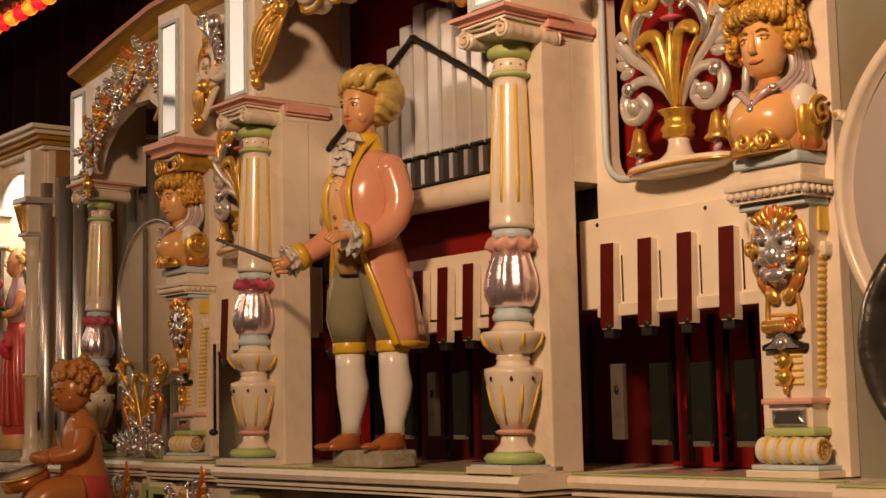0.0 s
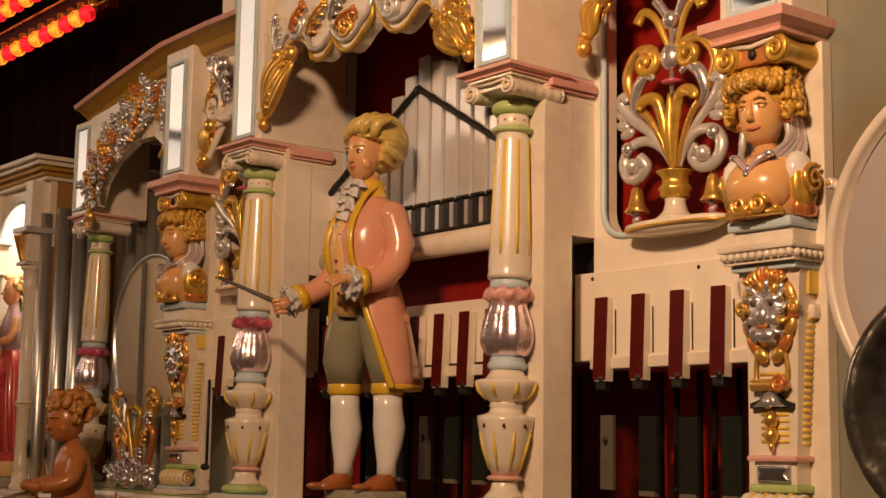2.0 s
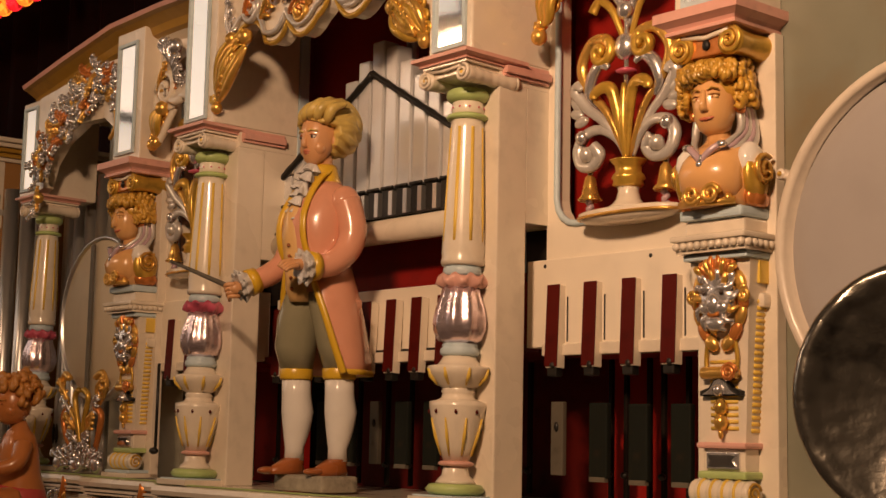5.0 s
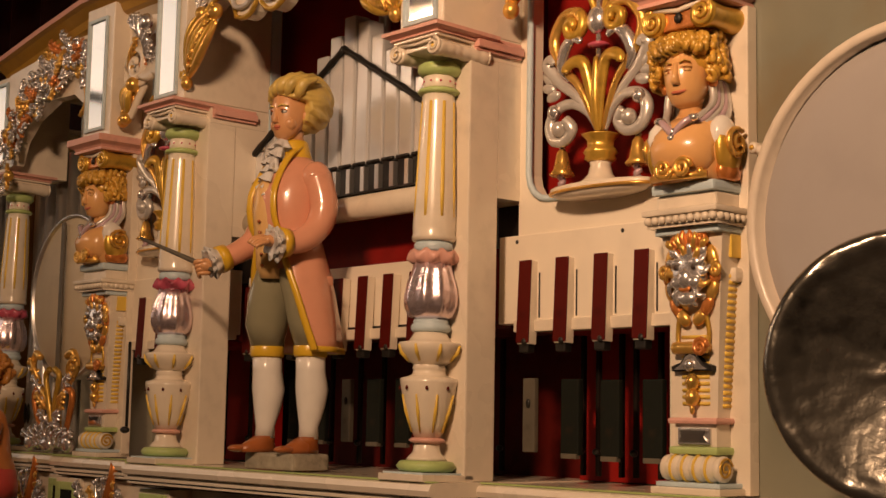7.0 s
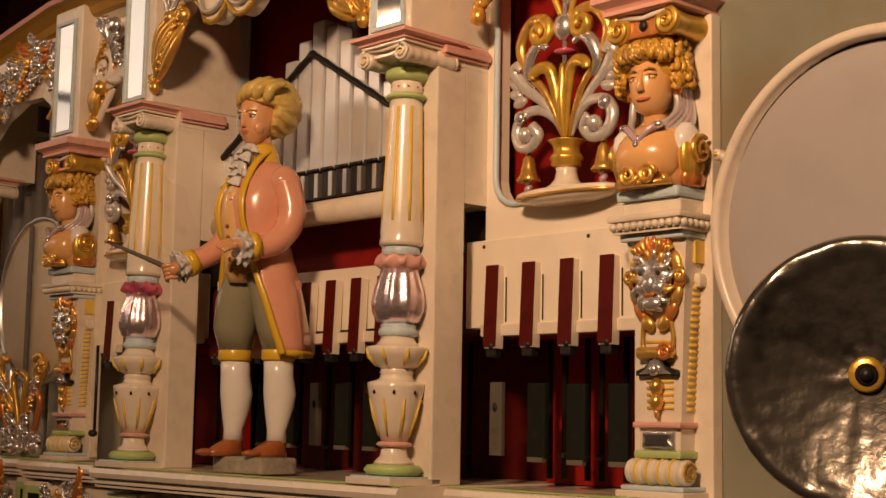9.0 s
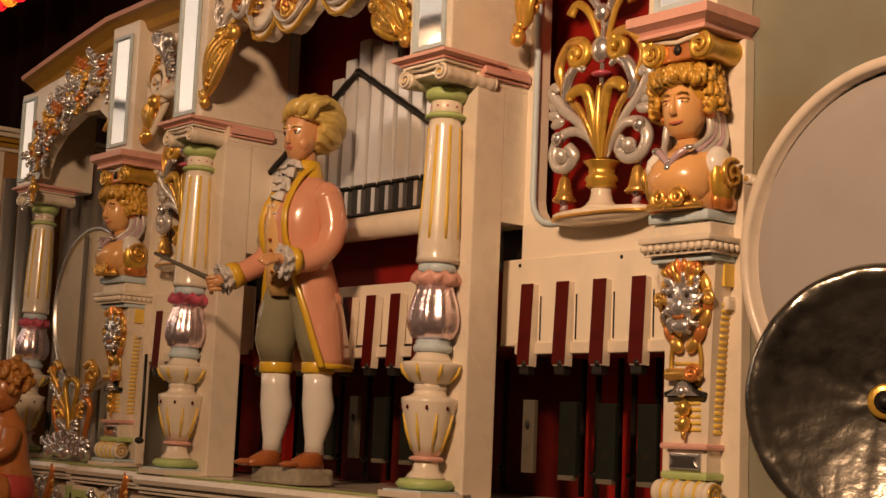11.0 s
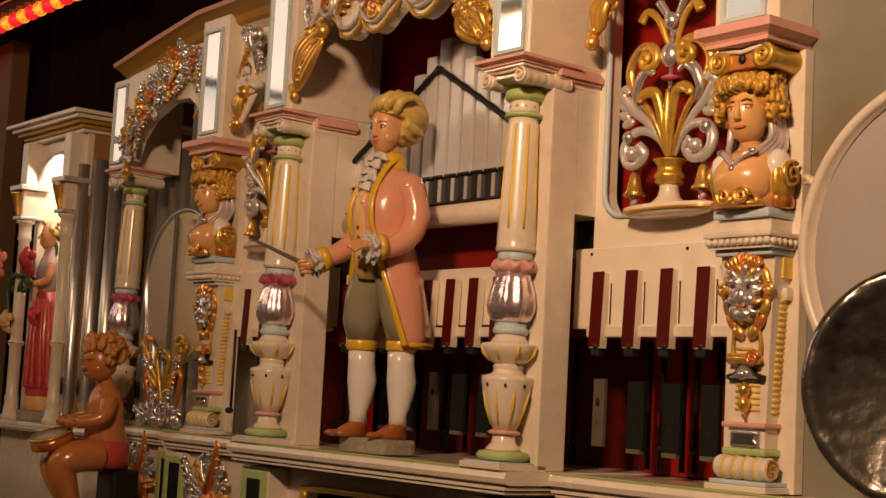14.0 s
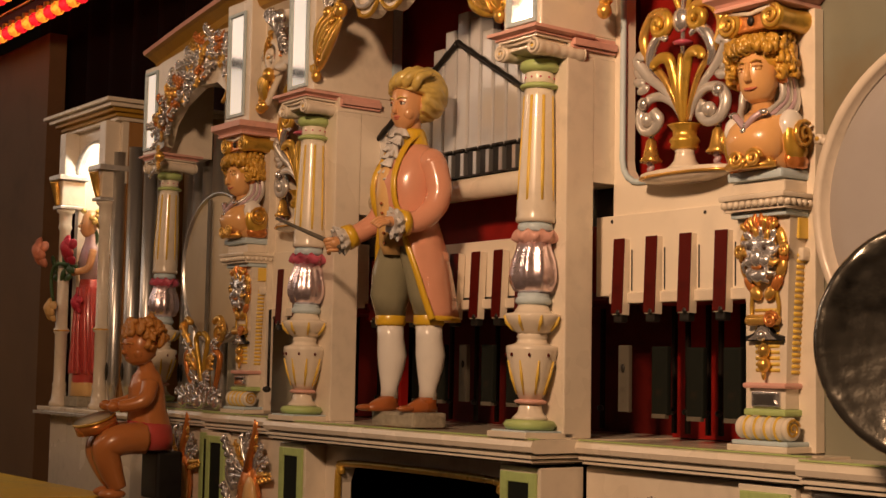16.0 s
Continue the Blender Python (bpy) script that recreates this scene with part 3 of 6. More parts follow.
    part("side_band", Shape().box((-0.060, 0.012, 0.300), (0.060, 0.05, 0.322), CREAM, 0.007), ob)
    s = Shape()
    for sx in (-1, 1):  # gilt border of the mask
        for k, (x, z, w, h, tilt) in enumerate(((0.038, 0.338, 0.012, 0.018, -0.5), (0.045, 0.312, 0.011, 0.017, 0.0), (0.040, 0.288, 0.010, 0.018, 0.4), (0.030, 0.266, 0.010, 0.018, 0.6), (0.016, 0.250, 0.011, 0.015, 0.9))):
            s.ball((sx * x, -0.018, z), (w, 0.010, h), COPPER if k % 2 else GOLD, 10, Matrix.Rotation(sx * tilt, 4, "Y"))
        s.tube(spiral(sx * 0.050, 0.318, 0.011, 0.003, 1.2, sx * 1.5, -0.026, 16), 0.0045, GOLD, 8)
        s.tube(bend([(sx * 0.024, -0.016, 0.262), (sx * 0.030, -0.012, 0.23), (sx * 0.028, -0.014, 0.205)]), 0.004, OCHRE, 8)
        for k in range(4):
            s.tube(bend([(sx * (0.004 + 0.008 * k), -0.034, 0.352), (sx * (0.008 + 0.009 * k), -0.040, 0.366 - 0.003 * k), (sx * (0.004 + 0.011 * k), -0.030, 0.380 - 0.007 * k)]), taper(13, 0.0065, 0.004), GOLD if k % 2 else COPPER, 7)
    s.ball((0, -0.024, 0.360), (0.036, 0.016, 0.024), COPPER, 14)
    flatten(s)
    border = part("mask_border", s, ob, "copper and gold leaf mask border")
    s = Shape()  # silver lion face
    s.ball((0, -0.026, 0.315), (0.037, 0.02, 0.034), SILVER, 14)
    s.ball((0, -0.042, 0.305), (0.014, 0.015, 0.016), SILVER, 10)
    for sx in (-1, 1):
        s.ball((sx * 0.017, -0.040, 0.328), (0.013, 0.008, 0.007), SILVER, 10)
        s.ball((sx * 0.016, -0.041, 0.300), (0.013, 0.011, 0.010), SILVER, 10)
        s.ball((sx * 0.017, -0.046, 0.321), 0.004, EYE, 8)
        s.ball((sx * 0.028, -0.033, 0.345), (0.009, 0.006, 0.009), SILVER, 8)
    s.ball((0, -0.044, 0.290), (0.012, 0.004, 0.004), COPPER, 10)
    s.ball((0, -0.036, 0.277), (0.020, 0.013, 0.011), SILVER, 12)
    for k in range(14):
        a = math.pi * (0.06 + 1.88 * k / 13) + math.pi / 2
        s.tube(bend([(0.026 * math.cos(a), -0.034, 0.312 + 0.028 * math.sin(a)), (0.036 * math.cos(a), -0.040, 0.312 + 0.040 * math.sin(a)), (0.043 * math.cos(a + 0.2), -0.030, 0.312 + 0.050 * math.sin(a + 0.2))], 4), taper(9, 0.0065, 0.003), SILVER if k % 3 else GOLD, 6)
    flatten(s)
    part("mask", s, border, "silvered lion mask")
    s = Shape()
    loops = [[(-0.03 + 0.06 * i / 12, -0.014 + 0.009 * math.cos(2 * math.pi * j / 12), 0.207 + 0.009 * math.sin(2 * math.pi * j / 12)) for j in range(12)] for i in range(13)]
    s.rings(loops, GOLD)
    s.tube(spiral(0.022, 0.207, 0.013, 0.002, 0, 2.0, -0.022, 18), 0.004, COPPER, 8)
    for z in (0.158, 0.136):
        s.lathe([(0.002, 0.014), (0.009, 0.007), (0.011, 0), (0.008, -0.008), (0.002, -0.014)], GOLD, (0, -0.012, z), 12)
    s.ball((0, -0.012, 0.120), (0.004, 0.004, 0.008), GOLD, 8)
    part("drop", s, shaft, "gilt ribbon and drops")
    s = Shape().slab([(-0.036, 0.174), (0.036, 0.174), (0.036, 0.181), (0.02, 0.186), (0.01, 0.198), (0, 0.203), (-0.01, 0.198), (-0.02, 0.186), (-0.036, 0.181)], -0.014, -0.003, BLACK)
    s.slab([(-0.03, 0.176), (0.03, 0.176), (0.016, 0.184), (0.008, 0.195), (0, 0.198), (-0.008, 0.195), (-0.016, 0.184)], -0.017, -0.014, SILVER)
    s.ball((0, -0.018, 0.182), (0.009, 0.008, 0.009), SILVER, 10)
    part("boss", s, shaft, "silver boss edged in black")
    s = Shape().box((-0.058, -0.026, 0.370), (0.058, 0.05, 0.380), BLUE, 0.003).box((-0.063, -0.036, 0.380), (0.063, 0.05, 0.384), CREAM)
    for i in range(10):
        s.ball((-0.0585 + 0.013 * i, -0.040, 0.3905), (0.0066, 0.006, 0.0062), CREAM, 8)
    for i in range(6):
        for sx in (-1, 1):
            s.ball((sx * 0.064, -0.030 + 0.013 * i, 0.3905), (0.006, 0.0066, 0.0062), CREAM, 8)
    s.box((-0.063, -0.038, 0.3845), (0.063, 0.05, 0.397), CREAM)
    s.box((-0.068, -0.045, 0.3972), (0.068, 0.05, 0.406), CREAM, 0.003).box((-0.054, -0.026, 0.4062), (0.054, 0.05, 0.428), CREAM, 0.004)
    s.box((-0.057, -0.036, 0.4282), (0.057, 0.05, 0.444), BLUE, 0.005)
    part("cornice", s, ob, "cream dentil cornice with pale blue mouldings")
    s = Shape()
    for sx in (-1, 1):
        loops = [[(sx * 0.045 + 0.022 * (1 - 0.2 * math.sin(math.pi * i / 12)) * math.cos(2 * math.pi * j / 16), -0.045 + 0.085 * i / 12, 0.684 + 0.022 * (1 - 0.2 * math.sin(math.pi * i / 12)) * math.sin(2 * math.pi * j / 16)) for j in range(16)] for i in range(13)]
        s.rings(loops, OCHRE)
        s.tube(spiral(sx * 0.045, 0.684, 0.021, 0.003, math.pi / 2, -sx * 2.0, -0.046, 26, 0.004), taper(27, 0.0036, 0.0024), OCHRE, 7)
        s.tube(spiral(sx * 0.045, 0.684, 0.018, 0.003, math.pi / 2, -sx * 1.8, -0.046, 22, 0.003), taper(23, 0.003, 0.002), GOLD, 7)
    s.box((-0.045, -0.041, 0.668), (0.045, 0.04, 0.703), COPPER, 0.003)
    s.tube([(-0.05, -0.043, 0.703), (0, -0.043, 0.695), (0.05, -0.043, 0.703)], 0.004, CREAM, 6)
    s.ball((0, -0.043, 0.684), (0.008, 0.004, 0.008), BLACK, 6)
    part("capital", s, ob, "copper and gold scrolled capital")
    s = Shape()
    moulding(s, 0.060, 0.078, 0.704, 0.739, 0.006)
    part("abacus", s, ob, "stepped pink abacus")
    return ob


def bust():
    """A painted bust: veiled shoulders, necklace, curls under the capital."""
    s = Shape()
    s.loft([(0, 0.0, 0.0, 0.046, 0.03), (0, -0.004, 0.02, 0.052, 0.036), (0, -0.008, 0.045, 0.058, 0.042), (0, -0.004, 0.072, 0.058, 0.036), (0, 0.0, 0.092, 0.050, 0.028),
            (0, 0.002, 0.105, 0.030, 0.022), (0, 0.0, 0.115, 0.020, 0.02)], BUSTSKIN)
    s.loft([(0, -0.014, 0.012, 0.040, 0.026), (0, -0.022, 0.028, 0.050, 0.034), (0, -0.025, 0.050, 0.052, 0.036), (0, -0.018, 0.072, 0.049, 0.034), (0, -0.008, 0.090, 0.042, 0.028), (0, -0.004, 0.102, 0.030, 0.022)], BUSTSKIN, 24)
    s.loft([(0, 0, 0.10, 0.021, 0.021), (0, -0.003, 0.125, 0.017, 0.018), (0, -0.004, 0.14, 0.018, 0.02)], BUSTSKIN)
    s.loft([(0, -0.012, 0.125, 0.012, 0.012), (0, -0.014, 0.133, 0.022, 0.024), (0, -0.012, 0.15, 0.029, 0.032), (0, -0.008, 0.17, 0.032, 0.036), (0, -0.004, 0.192, 0.031, 0.036), (0, 0, 0.208, 0.022, 0.025)], BUSTSKIN)
    s.loft([(0, -0.043, 0.154, 0.006, 0.005), (0, -0.048, 0.158, 0.0058, 0.008), (0, -0.044, 0.170, 0.0038, 0.006), (0, -0.040, 0.184, 0.0036, 0.005)], BUSTSKIN, 10)
    s.tube(bend([(-0.013, -0.036, 0.1475), (-0.006, -0.0415, 0.1452), (0.006, -0.0415, 0.1452), (0.013, -0.036, 0.1475)]), taper(19, 0.0010, 0.0010, 0.0015), LIP, 8)
    s.ball((0, -0.0385, 0.1425), (0.0065, 0.003, 0.0018), LIP, 8)
    for sx in (-1, 1):
        s.ball((sx * 0.0135, -0.0370, 0.173), (0.0072, 0.0042, 0.0032), VEST, 10)
        s.ball((sx * 0.0125, -0.0398, 0.173), (0.0024, 0.0016, 0.0022), SHOE, 8)
        s.tube([(sx * 0.006, -0.0405, 0.1765), (sx * 0.0135, -0.0418, 0.1788), (sx * 0.021, -0.036, 0.1765)], 0.0018, BUSTSKIN, 6)
        s.tube([(sx * 0.006, -0.043, 0.183), (sx * 0.013, -0.0425, 0.186), (sx * 0.021, -0.037, 0.183)], 0.0013, GOLDHAIR, 6)
        # shoulder scroll in gilt and copper, white sleeve, veil
        s.ball((sx * 0.052, -0.002, 0.070), (0.018, 0.026, 0.034), FIGWHITE, 10)
        s.ball((sx * 0.057, 0.006, 0.048), (0.014, 0.032, 0.043), OCHRE, 14)
        s.tube([(sx * 0.071, y + 0.006, z) for y, _, z in spiral(0, 0.054, 0.026, 0.003, 1.0, 1.8)], 0.0045, GOLD, 7)
        s.ball((sx * 0.055, 0.010, 0.014), (0.013, 0.030, 0.022), COPPER, 10)
        for k in range(5):
            s.tube(bend([(sx * (0.030 + 0.002 * k), 0.004 + 0.006 * k, 0.17), (sx * (0.036 + 0.002 * k), -0.004 + 0.007 * k, 0.135), (sx * (0.030 + 0.005 * k), -0.022 + 0.009 * k, 0.105), (sx * (0.012 + 0.009 * k), -0.042 + 0.009 * k, 0.082)]),
                   taper(19, 0.0065, 0.005), LILAC if k % 2 else PEARL, 7)
        s.tube(bend([(sx * 0.032, -0.036, 0.098), (sx * 0.018, -0.047, 0.088), (0, -0.052, 0.066)]), 0.006, LILAC, 7)
        s.ball((sx * 0.028, -0.042, 0.095), (0.010, 0.007, 0.007), SILVER, 8)
        s.ball((sx * 0.036, -0.002, 0.158), (0.008, 0.010, 0.008), COPPER, 8)
        s.tube(spiral(sx * 0.016, 0.016, 0.015, 0.003, 0, sx * 1.7, -0.052, 18), 0.0042, GOLD, 7)
        s.ball((sx * 0.036, -0.036, 0.010), 0.007, GOLD, 8)
    s.ball((0, -0.055, 0.060), 0.006, SILVER, 8)
    s.tube([(0.004, -0.056, 0.076), (0.0, -0.056, 0.062)], 0.0025, SILVER, 6)
    s.tube([(-0.046, -0.034, 0.006), (0, -0.046, 0.004), (0.046, -0.034, 0.006)], 0.006, GOLD, 8)
    rnd = random.Random(4)
    for k in range(520):  # curls
        a = rnd.uniform(-math.pi, math.pi)
        h = rnd.uniform(0, 1)
        front = -math.sin(a)
        if front > 0.55 and h < 0.45:
            continue
        r = 0.040 + 0.007 * (1 - h)
        z = 0.165 + 0.055 * h if front < 0.5 else 0.188 + 0.03 * h
        c = Vector((r * math.cos(a) * 1.08, 0.004 + r * math.sin(a) * 1.05, z))
        q = rnd.uniform(0, 6.3)
        s.tube([c + Vector((0.008 * math.cos(q + 0.9 * i) * (1 - i / 9), 0.006 * math.sin(q * 2 + i), 0.009 * math.sin(q + 0.9 * i) * (1 - i / 9))) for i in range(7)], taper(7, 0.0052, 0.0032), GOLDHAIR, 6)
    s.ball((0, 0.006, 0.190), (0.045, 0.043, 0.032), GOLDHAIR, 14)
    for v in s.bm.verts:  # a short neck and a full head, turned and bent a little
        k = max(0.0, min(1.0, (v.co.z - 0.112) / 0.025))
        v.co.x, v.co.y, v.co.z = v.co.x * (1 + 0.02 * k), v.co.y * (1 + 0.05 * k), float(np.interp(v.co.z, (0, 0.06, 0.105, 0.127, 0.225), (0, 0.058, 0.094, 0.108, 0.213)))
        if k:
            nod = Matrix.Rotation(math.radians(4 * k), 3, "X") @ Matrix.Rotation(math.radians(-3 * k), 3, "Y") @ Matrix.Rotation(math.radians(7 * k), 3, "Z")
            v.co = Vector((0, 0, 0.11)) + nod @ (v.co - Vector((0, 0, 0.11)))
    return s


right_pilaster = pilaster((0.872, 0.121, Z0))
left_pilaster = copy_thing(right_pilaster, pose(-0.872, 0.121, Z0))
right_bust = solo("bust", bust(), "painted bust with peach breast, lilac scarf and golden curls", "statue", (0.872, 0.110, Z0 + 0.444), "pilaster busts", turn=6)
right_bust.scale = (1.0, 1.0, 1.02)
left_bust = copy_thing(right_bust, pose(-0.872, 0.110, Z0 + 0.444))
for sx, tag in ((0.872, "right"), (-0.880, "left")):
    s = Shape().box((sx - 0.074, 0.149, 1.40), (sx + 0.070, 0.171, 2.104), CREAM, 0.002)
    s.box((sx - 0.066, 0.086, 2.140), (sx + 0.066, 0.171, 2.46 if sx < 0 else 2.75), CREAM, 0.003)
    setting("pier_bust_" + tag, s, "cream pier behind the bust pilaster", "pier")


# ---- mirrors in the box piers ----
def mirror(x, y, z0, z1, w):
    ob = thing("pier_mirror", "narrow silvered mirror in a pale blue frame", "mirror", (x, y, z0), "pier mirrors")
    h = z1 - z0
    f = Shape().box((-w, -0.006, 0), (-w + 0.008, 0.0, h), BLUE, 0.001).box((w - 0.008, -0.006, 0), (w, 0.0, h), BLUE, 0.001)
    f.box((-w + 0.008, -0.006, 0), (w - 0.008, 0.0, 0.008), BLUE, 0.001).box((-w + 0.008, -0.006, h - 0.008), (w - 0.008, 0.0, h), BLUE, 0.001)
    part("frame", f, ob, "pale blue wooden frame")
    g, i, o = Shape(), w - 0.0085, w - 0.008
    a = [(-o, -0.001, 0.008), (o, -0.001, 0.008), (o, -0.001, h - 0.008), (-o, -0.001, h - 0.008)]
    b = [(-i, -0.0015, 0.0085), (i, -0.0015, 0.0085), (i, -0.0015, h - 0.0085), (-i, -0.0015, h - 0.0085)]
    g.rings([a, b], MIRROR, smooth=False)
    part("glass", g, ob, "mirror glass")


mirror(0.402, -0.0105, 2.150, 2.62, 0.042)
mirror(-0.402, -0.0105, 2.150, 2.62, 0.042)
mirror(0.868, 0.0855, 2.150, 2.62, 0.046)
mirror(-0.885, 0.0855, 2.158, 2.43, 0.046)

# ---- shutters and slats ----
proto = thing("shutter_lever", "maroon-fronted wooden shutter lever with cream sides", "shutter", (0.493, 0.15, 1.624), "swell shutters")
proto.matrix_basis = pose(0.493, 0.15, 1.624, -2.4)
part("body", Shape().box((-0.0135, -0.005, 0.0), (0.0135, 0.013, 0.138), CREAM, 0.001), proto)
part("face", Shape().box((-0.0142, -0.0075, 0.002), (0.0142, -0.0052, 0.1385), MAROON, 0.0008), proto, "maroon lacquered face")
part("pivot", Shape().box((-0.012, -0.003, -0.014), (0.010, 0.014, 0.004), BLACK, 0.003).ball((0.004, -0.006, 0.004), (0.006, 0.004, 0.006), BLACK, 8), proto, "black iron pivot")
for k in range(1, 4):
    copy_thing(proto, pose(0.493 + 0.0833 * k, 0.15, 1.624, -2.4))
for k in range(4):
    copy_thing(proto, pose(-0.7415 + 0.0833 * k, 0.15, 1.624, -2.4))
for k in range(9):
    copy_thing(proto, pose(-0.3095 + 0.0745 * k, 0.15, 1.624, -2.4))
for x0, x1, tag in ((0.457, 0.80, "right"), (-0.80, -0.457, "left"), (-0.345, 0.345, "centre")):
    s = Shape().box((x0, 0.158, 1.645), (x1, 0.19, 1.6645), CREAM, 0.002)
    s.box((x0, 0.166, 1.6655), (x1, 0.17, 1.6695), BLACK)
    setting("rail_" + tag, s, "cream rail under the shutters", "rail")
slat = thing("slat", "weathered grey wooden slat hanging in the dark recess", "slat", (0.468, 0.19, 1.448), "recess slats")
part("board", Shape().box((-0.014, -0.005, 0.0), (0.014, 0.005, 0.122), WOODGREY, 0.002), slat)
part("screw", Shape().ball((0, -0.006, 0.08), (0.005, 0.003, 0.008), BLACK, 8), slat)
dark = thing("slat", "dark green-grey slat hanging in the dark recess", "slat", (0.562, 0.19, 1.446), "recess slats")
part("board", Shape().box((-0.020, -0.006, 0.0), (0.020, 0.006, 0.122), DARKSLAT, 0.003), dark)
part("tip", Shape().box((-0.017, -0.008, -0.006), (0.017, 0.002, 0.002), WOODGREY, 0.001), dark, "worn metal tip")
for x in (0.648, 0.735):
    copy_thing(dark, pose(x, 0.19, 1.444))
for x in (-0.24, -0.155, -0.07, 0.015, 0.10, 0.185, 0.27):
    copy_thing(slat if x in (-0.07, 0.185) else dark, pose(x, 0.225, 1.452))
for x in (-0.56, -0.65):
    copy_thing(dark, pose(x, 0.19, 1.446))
# Rods in near-black, so that the recess reads darker.
rod = thing("rod", "thin wooden rod in the recess, near-black to deepen its shade", "rod", (0.50, 0.285, 1.41), "recess rods")
part("bar", Shape().box((-0.004, -0.004, 0.0), (0.004, 0.004, 0.235), DARKFILL, 0.001), rod)
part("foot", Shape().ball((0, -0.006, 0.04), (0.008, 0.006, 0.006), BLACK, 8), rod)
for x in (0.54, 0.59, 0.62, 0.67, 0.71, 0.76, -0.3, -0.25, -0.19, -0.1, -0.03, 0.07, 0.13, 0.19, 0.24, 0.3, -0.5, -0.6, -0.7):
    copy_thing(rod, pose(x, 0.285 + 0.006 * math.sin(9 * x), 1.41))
s = Shape()
s.tube([(-0.738, 0.12, 1.66), (-0.738, 0.12, 1.47)], 0.0035, BLACK, 8).ball((-0.738, 0.116, 1.463), (0.014, 0.01, 0.008), BLACK, 10)
solo("pull_rod", s, "black pull rod with a round knob", "rod")
for x, z in ((0.458, 1.797), (0.692, 1.797), (0.80, 1.675)):
    solo("screw", Shape().ball((0, 0, 0), (0.0035, 0.002, 0.0035), BLACK, 8), "small dark screw head in the ivory strip", "screw", (x, 0.1635, z), "panel screws")

# ---- pipes in the bay ----
xs = [(-0.025 + 0.0437 * k, 2.284 - (0.0335 * -k if k < 0 else 0.018 * k if k < 2 else 0.036 + 0.0335 * (k - 1) - 0.016)) for k in range(-7, 9)]
for k, (x, top) in enumerate(xs):
    ob = thing("organ_pipe", "square silver-painted pipe with a dark mouth block", "organ pipe", (x, 0.185, 1.937), "bay pipes")
    h = top - 1.937
    part("body", Shape().box((-0.0185, -0.014, 0.045), (0.0185, 0.024, h), PIPEPAINT, 0.004), ob)
    part("mouth", Shape().box((-0.017, -0.016, -0.012), (0.004, 0.012, 0.044), BLACK, 0.001).box((0.0045, -0.018, -0.01), (0.0165, 0.012, 0.040), TIN, 0.001).tube([(-0.016, -0.018, 0.046), (0.016, -0.018, 0.046)], 0.004, BLACK, 6), ob, "black mouth block")
ob = thing("tall_pipe", "tall narrow silver pipe behind the rank", "organ pipe", (0.018, 0.225, 2.24))
part("body", Shape().lathe([(0.013, 0.0), (0.013, 0.5)], TIN, seg=16), ob)
s = Shape()
for a, b in (((-0.353, 2.037), (-0.035, 2.219)), ((-0.035, 2.219), (0.33, 2.006))):
    n = 24
    pts = [(a[0] + (b[0] - a[0]) * i / n, 0.166, a[1] + (b[1] - a[1]) * i / n) for i in range(n + 1)]
    s.tube(pts, [0.0062 + 0.0012 * (i % 3 == 0) for i in range(n + 1)], BLACK, 8)
solo("stay_bar", s, "dark iron stay bar across the pipes", "bar")
s = Shape()
s.rings([[(x, 0.165 + 0.024 * math.cos(2 * math.pi * j / 20), 1.897 + 0.024 * math.sin(2 * math.pi * j / 20)) for j in range(20)] for x in (-0.345, 0.345)], CREAM)
s.box((-0.345, 0.150, 1.9215), (0.345, 0.21, 1.925), BLACK)
solo("wind_chest_bar", s, "cream rounded bar under the pipe feet", "bar")


